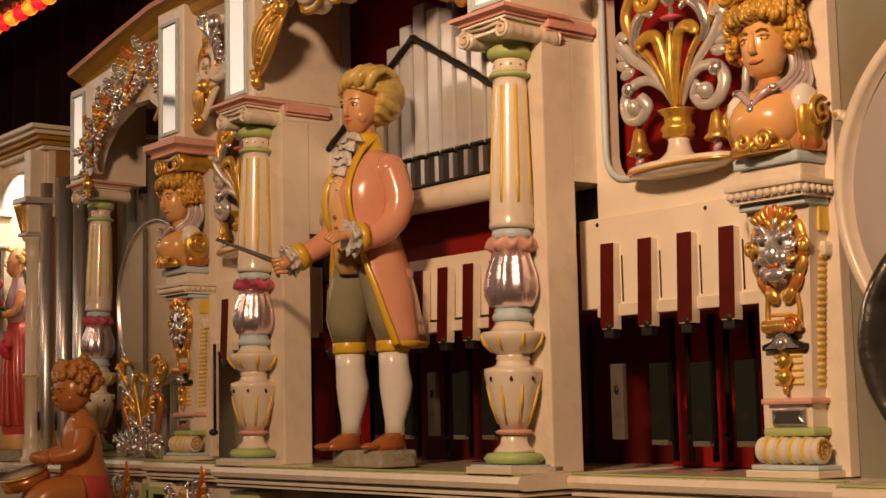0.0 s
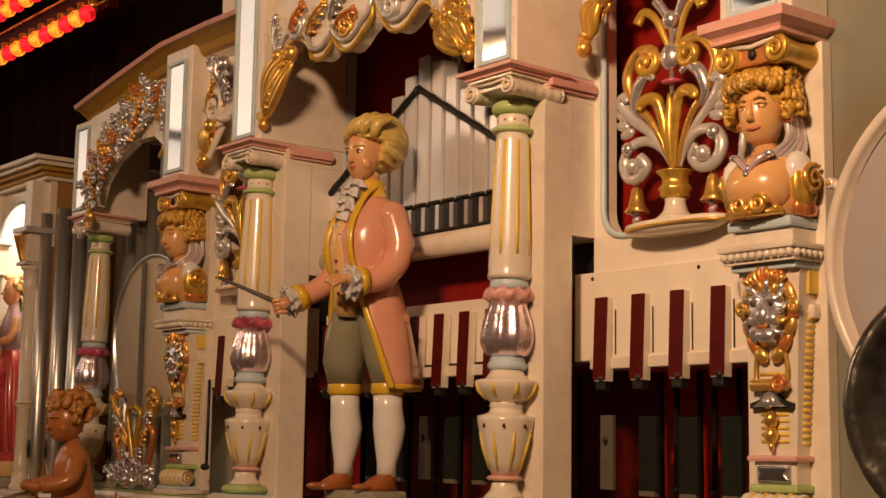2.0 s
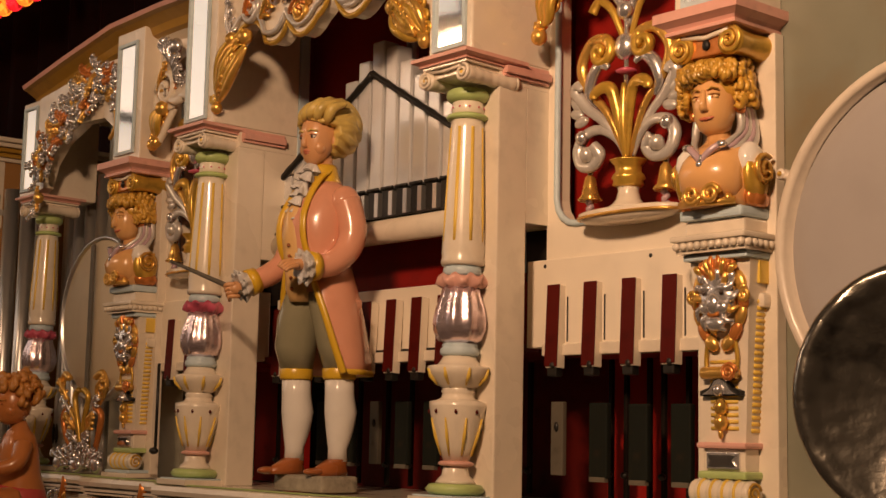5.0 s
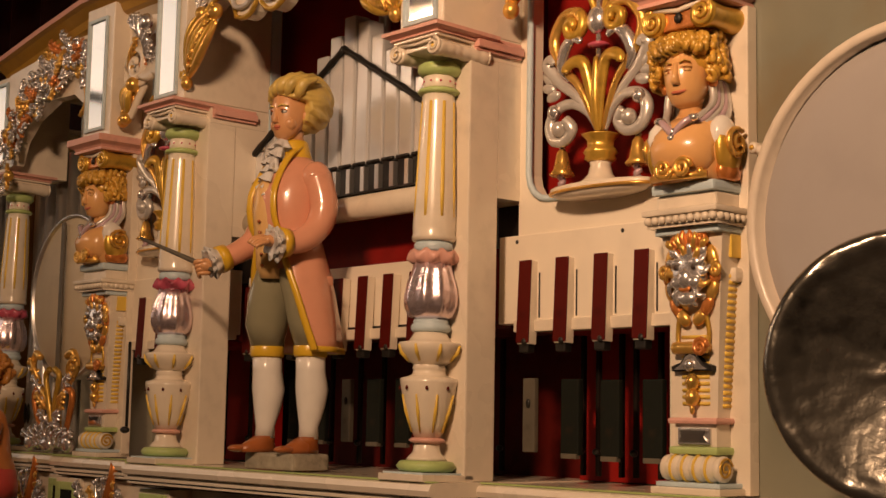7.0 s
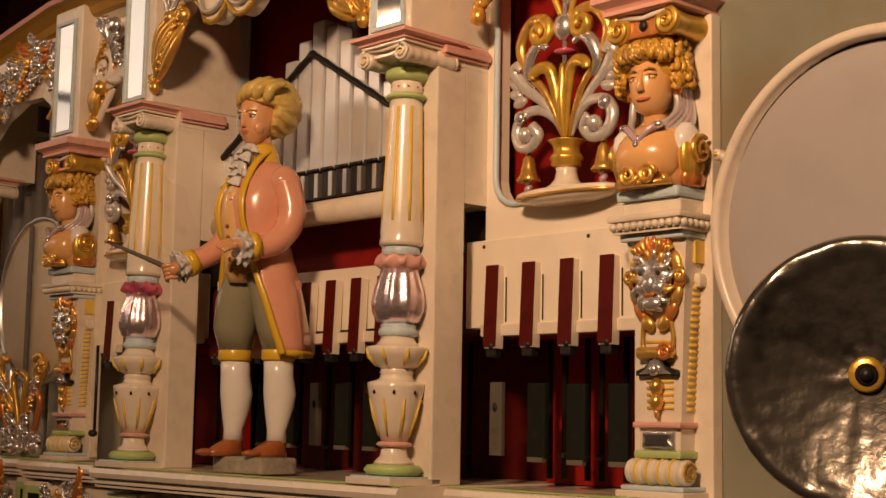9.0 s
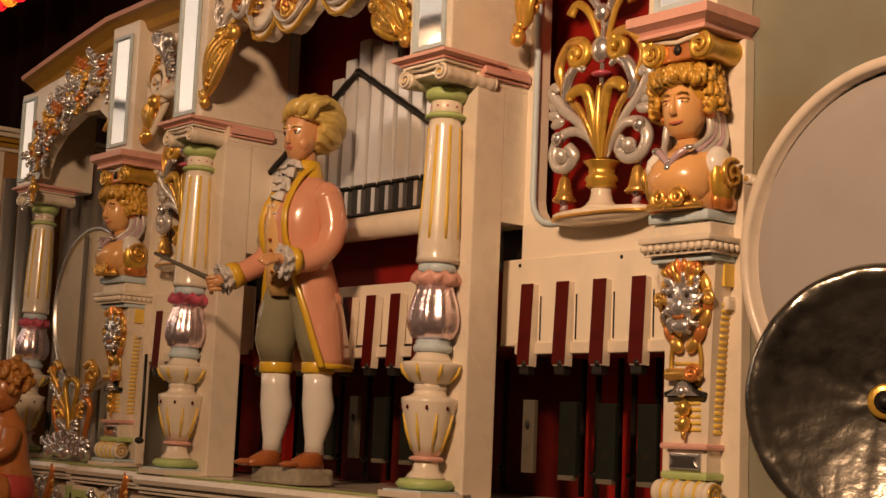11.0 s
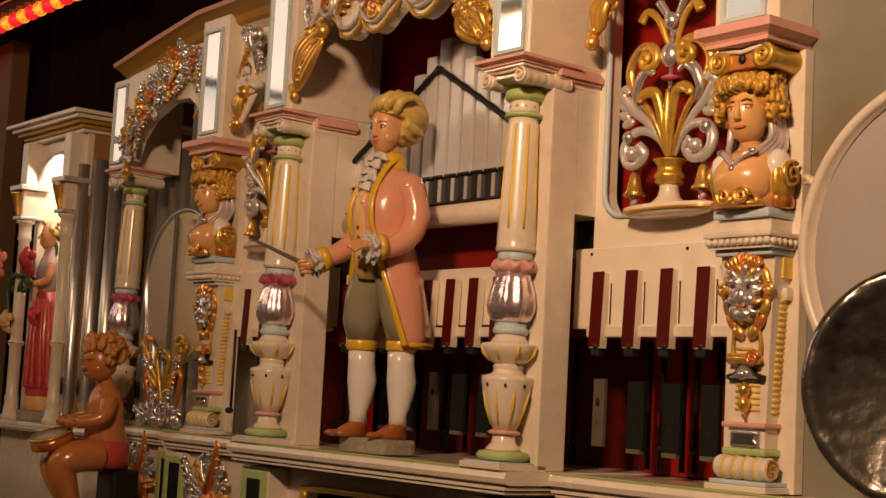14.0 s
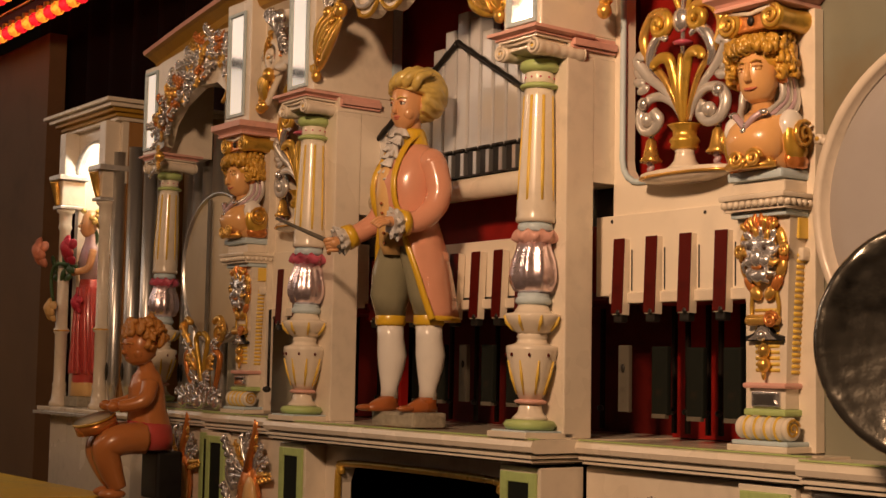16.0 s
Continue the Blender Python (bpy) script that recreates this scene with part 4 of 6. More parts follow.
# ---- vase ornament ----
def ornament():
    ob = thing("vase_ornament", "openwork gold and silver carved vase with scrolls and bells", "ornament", (0.662, 0.145, 1.850), "vase ornaments")
    s = Shape()
    loops = []
    for w, z in ((0.060, 0.0), (0.088, 0.004), (0.100, 0.010), (0.104, 0.014), (0.104, 0.020), (0.098, 0.022)):
        loops.append([(w * math.cos(2 * math.pi * i / 40), 0.35 * w * math.sin(2 * math.pi * i / 40), z) for i in range(40)])
    s.rings(loops, CREAM)
    part("base", s, ob)
    part("base_band", Shape().tube([(0.1045 * math.cos(2 * math.pi * i / 40), 0.0366 * math.sin(2 * math.pi * i / 40), 0.0125) for i in range(41)], 0.0028, GOLD, 6), ob, "gilt band")
    part("stem", Shape().lathe([(0.036, 0.022), (0.028, 0.027), (0.020, 0.036), (0.0165, 0.050), (0.018, 0.056)], CREAM), ob)
    part("cup", Shape().lathe([(0.020, 0.056), (0.026, 0.060), (0.024, 0.066), (0.028, 0.070), (0.025, 0.076), (0.021, 0.080), (0.022, 0.090), (0.030, 0.098), (0.031, 0.100), (0.024, 0.099), (0.016, 0.090)], OCHRE, flute=7, depth=0.06), ob, "gilt cup")
    part("blade", Shape().tube(bend([(0, -0.006, 0.100), (0, -0.014, 0.16), (0, -0.012, 0.224)]), taper(13, 0.003, 0.004, 0.004), OCHRE, 8, 0.7), ob, "gilt middle blade")
    part("crest", Shape().tube([(0, -0.006, 0.21), (0, -0.006, 0.36)], 0.0045, SILVER, 8).ball((0, -0.010, 0.284), (0.020, 0.013, 0.023), SILVER, 12).ball((0, -0.010, 0.345), (0.016, 0.012, 0.016), SILVER, 12), ob, "silvered stem with beads")
    for sx in (-1, 1):
        p = Shape().tube(bend([(sx * 0.003, -0.006, 0.104), (sx * 0.011, -0.012, 0.165), (sx * 0.022, -0.016, 0.213), (sx * 0.040, -0.018, 0.222), (sx * 0.056, -0.020, 0.214), (sx * 0.058, -0.022, 0.205)]), taper(31, 0.003, 0.006, 0.007), OCHRE, 8, 0.5)
        part("petal", p, ob, "gilt curled petal")
        p = Shape().tube(bend([(sx * 0.003, -0.002, 0.104), (sx * 0.038, -0.008, 0.180), (sx * 0.080, -0.010, 0.226), (sx * 0.094, -0.010, 0.268), (sx * 0.070, -0.012, 0.302), (sx * 0.040, -0.014, 0.303), (sx * 0.026, -0.016, 0.288)]), taper(37, 0.004, 0.010, 0.003), GOLD, 8, 0.6)
        part("loop", p, ob, "gilt looped stem")
        u = Shape().tube(spiral(sx * 0.046, 0.280, 0.022, 0.004, math.pi / 2 + sx * 0.4, sx * 1.3, -0.012, 24, 0.012), taper(25, 0.010, 0.006), OCHRE, 8)
        u.ball((sx * 0.046, -0.010, 0.280), (0.017, 0.008, 0.018), OCHRE, 12)
        part("upper_scroll", u, ob, "gilt upper scroll")
        p = Shape().tube(bend([(sx * 0.008, -0.004, 0.30), (sx * 0.03, -0.008, 0.35), (sx * 0.055, -0.01, 0.37), (sx * 0.07, -0.012, 0.352)]), taper(19, 0.005, 0.010), OCHRE, 8, 0.6)
        part("crest_leaf", p, ob, "gilt crest leaf")
        p = Shape().tube(bend([(0, 0, 0.32), (sx * 0.012, -0.004, 0.355), (sx * 0.032, -0.008, 0.385)]), taper(13, 0.006, 0.009), SILVER, 8, 0.7)
        part("crest_bud", p, ob, "silvered crest bud")
        p = Shape().tube(bend([(sx * 0.060, -0.008, 0.196), (sx * 0.074, -0.012, 0.218), (sx * 0.066, -0.014, 0.246), (sx * 0.046, -0.016, 0.262), (sx * 0.028, -0.018, 0.252)]), taper(25, 0.004, 0.005, 0.007), SILVER, 8, 0.6)
        part("inner_leaf", p, ob, "silvered inner leaf")
        p = Shape().tube(bend([(sx * 0.004, 0.002, 0.110), (sx * 0.046, -0.004, 0.166), (sx * 0.082, -0.008, 0.196), (sx * 0.106, -0.012, 0.226), (sx * 0.098, -0.014, 0.236), (sx * 0.090, -0.016, 0.226)]), taper(31, 0.004, 0.006, 0.006), PEARL, 8, 0.5)
        for k, (x, z, tilt) in enumerate(((0.106, 0.205, 0.9), (0.104, 0.188, 0.3), (0.094, 0.174, -0.2))):
            p.ball((sx * x, -0.010, z), (0.017, 0.006, 0.009), PEARL, 8, Matrix.Rotation(-sx * tilt, 4, "Y"))
        part("acanthus_leaf", p, ob, "silvered lobed leaf")
        p = Shape().tube(bend([(sx * 0.006, 0.002, 0.108), (sx * 0.024, 0.0, 0.138), (sx * 0.052, -0.004, 0.156), (sx * 0.084, -0.006, 0.154), (sx * 0.102, -0.008, 0.130), (sx * 0.092, -0.010, 0.103), (sx * 0.066, -0.012, 0.098), (sx * 0.050, -0.014, 0.114), (sx * 0.062, -0.018, 0.130)]), taper(49, 0.006, 0.010, 0.003), PEARL, 8, 0.7)
        p.ball((sx * 0.074, -0.018, 0.116), 0.013, PEARL, 12).ball((sx * 0.090, -0.014, 0.147), (0.012, 0.009, 0.012), SILVER, 10)
        p.ball((sx * 0.080, -0.002, 0.090), (0.006, 0.006, 0.008), SILVER, 8)
        part("volute", p, ob, "silvered volute with a bead")
    part("ring", Shape().lathe([(0.004, 0.238), (0.016, 0.241), (0.018, 0.245), (0.012, 0.248), (0.004, 0.25)], ROSE, (0, -0.006, 0)), ob, "rose ring")
    for sx in (-1, 1):
        part("bell", Shape().lathe([(0.004, 0.086), (0.009, 0.080), (0.012, 0.066), (0.015, 0.052), (0.022, 0.044), (0.020, 0.042), (0.008, 0.046)], GOLD, (sx * 0.08, -0.004, 0), 20, 5, 0.12), ob, "gilt flower bell")
        part("twist", Shape().tube([(sx * 0.08 + 0.003 * math.cos(k * 1.1), -0.004 + 0.003 * math.sin(k * 1.1), 0.020 + 0.0022 * k) for k in range(12)], 0.005, LILAC, 7), ob, "twisted lilac stem")
    return ob


vase = ornament()
copy_thing(vase, pose(-0.655, 0.15, 1.852))

# ---- bass drum and cymbal ----
drum = thing("bass_drum", "large bass drum with cream hoop, grey head and brass lugs", "drum", (1.207, 0.145, 1.777))
R = 0.256


def disc(s, prof, mat, seg=72):
    """prof: (radius, y) turned round the y axis."""
    return s.rings([[(r * math.cos(2 * math.pi * i / seg), y, r * math.sin(2 * math.pi * i / seg)) for i in range(seg)] for r, y in prof], mat)


part("hoop", disc(Shape(), [(R - 0.016, 0.02), (R - 0.016, -0.012), (R - 0.013, -0.017), (R - 0.003, -0.017), (R, -0.012), (R, 0.02)], HOOP), drum, "cream bent-wood hoop")
part("head", disc(Shape(), [(0.001, 0.004), (R - 0.05, 0.004), (R - 0.02, 0.003), (R - 0.0165, 0.008)], HEAD), drum, "grey film drumhead")
part("shell", disc(Shape(), [(R - 0.02, 0.02), (R - 0.02, 0.036)], HOOP), drum)
for k in range(4):
    a = math.radians(155.4 + 90 * k)
    c, sn = math.cos(a), math.sin(a)
    s = Shape().ball((c * (R + 0.002), -0.006, sn * (R + 0.002)), (0.008, 0.011, 0.008), HOOP, 8)
    s.rings([[(c * (R + 0.012) + rr * math.cos(2 * math.pi * i / 16), yy, sn * (R + 0.012) + rr * math.sin(2 * math.pi * i / 16)) for i in range(16)] for rr, yy in ((0.008, 0.03), (0.0085, -0.014), (0.0065, -0.017))], HOOP)
    s.ball((c * (R + 0.012), -0.017, sn * (R + 0.012)), (0.004, 0.003, 0.004), OCHRE, 10)
    part("lug", s, drum, "round brass tension lug")
cymbal = thing("cymbal", "hammered dark bronze cymbal with a worn washer", "cymbal", (1.297, -0.036, 1.566), turn=27)
s = Shape()
rc, rnd = 0.163, random.Random(9)
loops = []
for j, (r, y) in enumerate(((0.012, 0.014), (0.03, 0.014), (0.045, 0.013), (0.06, 0.011), (0.085, 0.007), (0.11, 0.002), (0.128, -0.003), (0.135, -0.005), (0.142, -0.009), (0.148, -0.010), (0.154, -0.011), (0.160, -0.007), (rc, 0.002), (rc - 0.001, 0.016), (rc - 0.004, 0.024))):
    loops.append([((r) * math.cos(2 * math.pi * i / 96), y + ((0.0016 + 0.0022 * (r > 0.12)) * noise.noise(Vector((r * 70 * math.cos(2 * math.pi * i / 96), r * 70 * math.sin(2 * math.pi * i / 96), j)))), r * math.sin(2 * math.pi * i / 96)) for i in range(96)])
s.rings(loops, BRONZE, caps=False)
part("plate", s, cymbal, "hammered dark bronze plate")
washer = part("washer", disc(Shape(), [(0.021, 0.013), (0.021, 0.008), (0.018, 0.006), (0.002, 0.006)], OCHRE, 32), cymbal, "worn tan washer")
part("bolt", disc(Shape(), [(0.006, 0.004), (0.006, 0.002), (0.005, 0.001), (0.001, 0.001)], CALF, 24), washer, "pale bolt end")
part("nut", disc(Shape(), [(0.013, 0.006), (0.013, 0.004), (0.010, 0.004), (0.001, 0.004)], DARKFILL, 32), washer, "dark centre hole")
part("stem", Shape().tube([(0, 0.0, 0), (0, 0.18, 0)], 0.008, BLACK, 10), cymbal)

# ---- snare drum ----
snare = thing("snare_drum", "upright snare drum with a cream head and dark strap", "drum", (-1.149, 0.185, 1.787))
disc_r = 0.205
snare_head = part("head", disc(Shape(), [(0.001, -0.004), (disc_r - 0.006, -0.004), (disc_r - 0.003, 0.0)], CALF), snare, "cream calfskin head")
part("hoop", disc(Shape(), [(disc_r - 0.004, 0.012), (disc_r - 0.004, -0.010), (disc_r, -0.012), (disc_r + 0.005, -0.010), (disc_r + 0.005, 0.012)], TIN), snare, "metal hoop")
part("shell", disc(Shape(), [(disc_r - 0.004, 0.012), (disc_r - 0.004, 0.10)], HOOP), snare)
part("strap", Shape().box((-0.045, -0.016, -0.19), (-0.028, -0.011, 0.19), WOODGREY, 0.001), snare_head, "dark wooden strap")


# ---- figures ----
def arc_shell(s, rows, mat, n=30, thick=0.005):
    """A coat skirt: an open shell with thickness. rows: (y, z, rx, ry, left, right), the angles at which its front edges lie."""
    loops = []
    for y, z, rx, ry, left, right in rows:
        a0, a1 = math.radians(left), math.radians(180 - right)
        ring = [a0 + (a1 - a0) * i / n for i in range(n + 1)]
        wave = [1 + 0.045 * math.sin(6 * a + 0.8) * max(0, 0.36 - z) * 6 for a in ring]
        out = [(rx * w * math.cos(a), y + ry * w * math.sin(a), z) for a, w in zip(ring, wave)]
        inn = [((rx * w - thick) * math.cos(a), y + (ry * w - thick) * math.sin(a), z) for a, w in zip(ring, wave)]
        loops.append(out + inn[::-1])
    return s.rings(loops, mat)


SKIRT = ((0.002, 0.392, 0.063, 0.056, -60, -56), (0.004, 0.365, 0.070, 0.061, -55, -46), (0.008, 0.33, 0.079, 0.069, -47, -34), (0.012, 0.285, 0.085, 0.078, -36, -24), (0.015, 0.24, 0.087, 0.086, -26, -17), (0.017, 0.205, 0.088, 0.091, -18, -13), (0.018, 0.186, 0.088, 0.093, -14, -11))


def frill(s, a, b, r0, r1, waves, mat, phase=0.0, squash=1.0, deeper=1.0):
    """A wavy lace ruff that flares from a to b."""
    a, b = Vector(a), Vector(b)
    turn = (b - a).to_track_quat("Z", "Y").to_matrix()
    loops, n = [], waves * 6
    for k, deep in ((0.0, 0.0), (0.35, 0.05), (0.7, 0.12), (1.0, 0.20), (1.02, 0.17), (0.9, 0.05)):
        r = r0 + (r1 - r0) * min(k, 1.0) ** 0.7 - (0.003 if k == 0.9 else 0)
        loops.append([a + (b - a) * k + turn @ Vector((r * w * math.cos(q), squash * r * w * math.sin(q), 0)) for q in [2 * math.pi * i / n for i in range(n)] for w in (1 + deeper * deep * math.sin(waves * q + phase + 0.6 * math.sin(2 * q + phase)),)])
    return s.rings(loops, mat)


def conductor():
    s = Shape()
    for sx, fy in ((-1, -0.014), (1, 0.014)):
        x = sx * 0.047
        # shoe, stocking, garter, breeches
        s.loft([(x, fy - 0.012, 0.0, 0.019, 0.040), (x, fy - 0.012, 0.008, 0.020, 0.042), (x, fy - 0.006, 0.018, 0.018, 0.032), (x, fy + 0.006, 0.030, 0.017, 0.020)], SHOE)
        s.ball((x + sx * 0.004, fy - 0.050, 0.007), (0.013, 0.024, 0.007), SHOE, 12)
        s.loft([(x, fy + 0.006, 0.026, 0.017, 0.019), (x, fy + 0.006, 0.048, 0.0175, 0.018), (x, fy + 0.010, 0.085, 0.025, 0.027), (x, fy + 0.011, 0.115, 0.030, 0.031), (x, fy + 0.007, 0.150, 0.027, 0.028), (x, fy + 0.005, 0.185, 0.027, 0.028)], FIGWHITE)
        s.loft([(x, fy + 0.005, 0.175, 0.029, 0.030), (x, fy + 0.005, 0.179, 0.031, 0.032), (x, fy + 0.005, 0.194, 0.031, 0.032), (x, fy + 0.005, 0.198, 0.029, 0.030)], TRIMYEL)
        s.loft([(x, fy + 0.005, 0.194, 0.030, 0.031), (x, fy + 0.002, 0.235, 0.039, 0.041), (x * 0.84, fy * 0.7, 0.29, 0.042, 0.044), (x * 0.55, fy * 0.3, 0.335, 0.038, 0.044), (x * 0.42, 0, 0.36, 0.036, 0.043)], BREECH)
    # torso with waistcoat
    s.loft([(0, 0, 0.335, 0.058, 0.048), (0, -0.003, 0.37, 0.056, 0.050), (0, -0.007, 0.42, 0.066, 0.060), (0, -0.009, 0.47, 0.070, 0.064), (0, 0.0, 0.51, 0.068, 0.053), (0, 0.006, 0.535, 0.052, 0.038), (0, 0.006, 0.552, 0.026, 0.026)], COAT, 24)
    s.loft([(-0.006, -0.018, 0.318, 0.022, 0.040), (-0.006, -0.020, 0.34, 0.036, 0.044), (-0.006, -0.020, 0.38, 0.038, 0.047), (-0.006, -0.026, 0.43, 0.038, 0.050), (-0.004, -0.026, 0.48, 0.032, 0.050), (0, -0.012, 0.52, 0.020, 0.040)], VEST, 18)
    for z in (0.34, 0.36, 0.38, 0.40, 0.42):
        s.ball((0.004, -0.0655 - 0.13 * (z - 0.34), z), 0.0036, SHOE, 8)
    # coat skirts, flaring behind
    arc_shell(s, SKIRT, COAT)
    arc_shell(s, [(0.018, 0.194, 0.0892, 0.0942, -16, -12), (0.018, 0.184, 0.0896, 0.0946, -14, -11)], TRIMYEL)
    for a in (-1, 1):
        edge = [(-a * (rx + 0.002) * math.cos(math.radians(q)), y + (ry + 0.002) * math.sin(math.radians(q)), z) for y, z, rx, ry, left, right in SKIRT for q in ((left,) if a < 0 else (right,))]
        s.tube(bend(edge, 4), taper(25, 0.006, 0.008), TRIMYEL, 8, 0.5)
        sx = 1 if a < 0 else -1
        s.tube(bend([(sx * 0.040, -0.042, 0.385), (sx * 0.037, -0.064, 0.42), (sx * 0.035, -0.068, 0.47), (sx * 0.028, -0.048, 0.515), (sx * 0.026, -0.026, 0.548), (sx * 0.02, 0.0, 0.566)]), taper(31, 0.006, 0.009), TRIMYEL, 8, 0.45)
        s.box((min(sx * 0.062, sx * 0.078), 0.0, 0.305), (max(sx * 0.062, sx * 0.078), 0.045, 0.325), COAT, 0.006)
    s.loft([(0, 0.006, 0.535, 0.040, 0.034), (0, 0.006, 0.556, 0.030, 0.030), (0, 0.004, 0.574, 0.026, 0.027), (0, 0.004, 0.580, 0.023, 0.024)], TRIMYEL)
    # lace at the throat
    for k in range(7):
        z = 0.574 - 0.016 * k
        y = -0.024 - 0.026 * min(1, k / 4)
        frill(s, (0.004 * math.sin(2.1 * k), y, z + 0.006), (0.007 * math.sin(2.1 * k + 1), y - 0.010, z - 0.016), 0.009, 0.0190 - 0.0005 * k, 5 + k % 2, LACE, 1.9 * k, 0.8, 1.9)
    # left arm, bent in front of the body
    s.ball((0.066, 0.006, 0.503), (0.026, 0.030, 0.032), COAT, 14)
    s.tube(bend([(0.068, 0.006, 0.505), (0.082, 0.012, 0.455), (0.083, 0.002, 0.415), (0.080, -0.030, 0.385), (0.070, -0.062, 0.376)]), [0.029, 0.0285, 0.028, 0.0275, 0.027, 0.027, 0.027, 0.0265, 0.026, 0.026, 0.026, 0.026, 0.0255, 0.025, 0.0245, 0.024, 0.024, 0.0235, 0.023, 0.0225, 0.022, 0.022, 0.0215, 0.021, 0.021], COAT, 12)
    s.tube([(0.084, 0.018, 0.43), (0.060, 0.004, 0.425)], [0.004, 0.002], COAT, 6)
    s.tube([(0.071, -0.058, 0.377), (0.068, -0.074, 0.376)], [0.026, 0.028], TRIMYEL, 14)
    frill(s, (0.0685, -0.070, 0.376), (0.066, -0.088, 0.373), 0.021, 0.031, 8, LACE)
    frill(s, (0.0685, -0.072, 0.376), (0.066, -0.094, 0.373), 0.016, 0.025, 7, LACE, 1.0)
    s.ball((0.062, -0.092, 0.378), (0.014, 0.018, 0.011), SKIN, 10)
    for k in range(4):
        s.tube(bend([(0.054 + 0.006 * k, -0.102, 0.384 - 0.003 * k), (0.048 + 0.007 * k, -0.118, 0.382 - 0.004 * k), (0.044 + 0.007 * k, -0.126, 0.372 - 0.003 * k)], 3), taper(7, 0.0048, 0.0035), SKIN, 7)
    s.tube([(0.052, -0.092, 0.384), (0.044, -0.104, 0.388)], [0.005, 0.004], SKIN, 7)
    # right arm, reaching out with the baton
    s.ball((-0.064, 0.004, 0.500), (0.026, 0.030, 0.034), COAT, 14)
    s.tube(bend([(-0.068, 0.004, 0.50), (-0.088, 0.004, 0.445), (-0.096, -0.010, 0.40), (-0.104, -0.040, 0.375), (-0.112, -0.066, 0.362)]), taper(25, 0.029, 0.020), COAT, 12)
    s.tube([(-0.110, -0.062, 0.364), (-0.115, -0.078, 0.356)], [0.025, 0.027], TRIMYEL, 14)
    frill(s, (-0.1145, -0.076, 0.357), (-0.119, -0.094, 0.350), 0.020, 0.029, 8, LACE)
    frill(s, (-0.1145, -0.078, 0.357), (-0.120, -0.100, 0.349), 0.015, 0.024, 7, LACE, 1.0)
    s.ball((-0.122, -0.100, 0.345), (0.015, 0.018, 0.014), SKIN, 10)
    for k in range(4):
        s.tube(bend([(-0.116, -0.108 + 0.004 * k, 0.352 - 0.007 * k), (-0.126, -0.122 + 0.003 * k, 0.350 - 0.007 * k), (-0.136, -0.114 + 0.003 * k, 0.344 - 0.007 * k)], 3), taper(7, 0.005, 0.004), SKIN, 7)
    s.tube([(-0.105, -0.096, 0.335), (-0.150, -0.118, 0.356), (-0.262, -0.160, 0.402)], [0.005, 0.005, 0.003], WOODGREY, 8)
    # neck and head
    s.loft([(0, 0.004, 0.56, 0.018, 0.020), (0, 0.0, 0.59, 0.018, 0.021), (0, -0.004, 0.605, 0.020, 0.024)], SKIN)
    body = len(s.bm.verts)
    s.loft([(0, -0.024, 0.581, 0.009, 0.008), (0, -0.023, 0.588, 0.019, 0.018), (0, -0.016, 0.603, 0.027, 0.028), (0, -0.010, 0.622, 0.033, 0.035), (0, -0.006, 0.645, 0.034, 0.038), (0, 0, 0.672, 0.031, 0.036), (0, 0.004, 0.69, 0.018, 0.02)], SKIN, 24)
    s.loft([(0, -0.043, 0.612, 0.0055, 0.004), (0, -0.0475, 0.6155, 0.0052, 0.007), (0, -0.045, 0.624, 0.0036, 0.005), (0, -0.041, 0.638, 0.0036, 0.005)], SKIN, 10)
    s.tube(bend([(-0.0105, -0.038, 0.6045), (-0.004, -0.0435, 0.6055), (0.004, -0.0435, 0.6055), (0.0105, -0.038, 0.6045)]), taper(19, 0.0014, 0.0014, 0.0018), LIP, 8)
    s.ball((0, -0.0415, 0.6015), (0.0075, 0.0045, 0.0026), LIP, 8)
    for sx in (-1, 1):
        s.ball((sx * 0.017, -0.025, 0.611), (0.013, 0.014, 0.015), SKIN, 12)
        s.ball((sx * 0.0145, -0.0385, 0.632), (0.0072, 0.0042, 0.0034), FIGWHITE, 10)
        s.ball((sx * 0.0145, -0.0415, 0.632), (0.0030, 0.0026, 0.0030), EYE, 8)
        s.tube([(sx * 0.007, -0.0415, 0.635), (sx * 0.0145, -0.0428, 0.6368), (sx * 0.022, -0.037, 0.634)], 0.0014, SHOE, 6)
        s.tube([(sx * 0.006, -0.044, 0.642), (sx * 0.014, -0.0435, 0.6455), (sx * 0.024, -0.036, 0.642)], 0.0018, HAIR, 6)
        s.ball((sx * 0.034, 0.002, 0.624), (0.005, 0.009, 0.012), SKIN, 8)
    # wig: long waved locks swept from the brow over the crown and down to the nape
    c = Vector((0.004, 0.019, 0.655))
    tilt = Matrix.Rotation(math.radians(-24), 3, "X") @ Matrix.Rotation(math.radians(-14), 3, "Z")
    loops = []
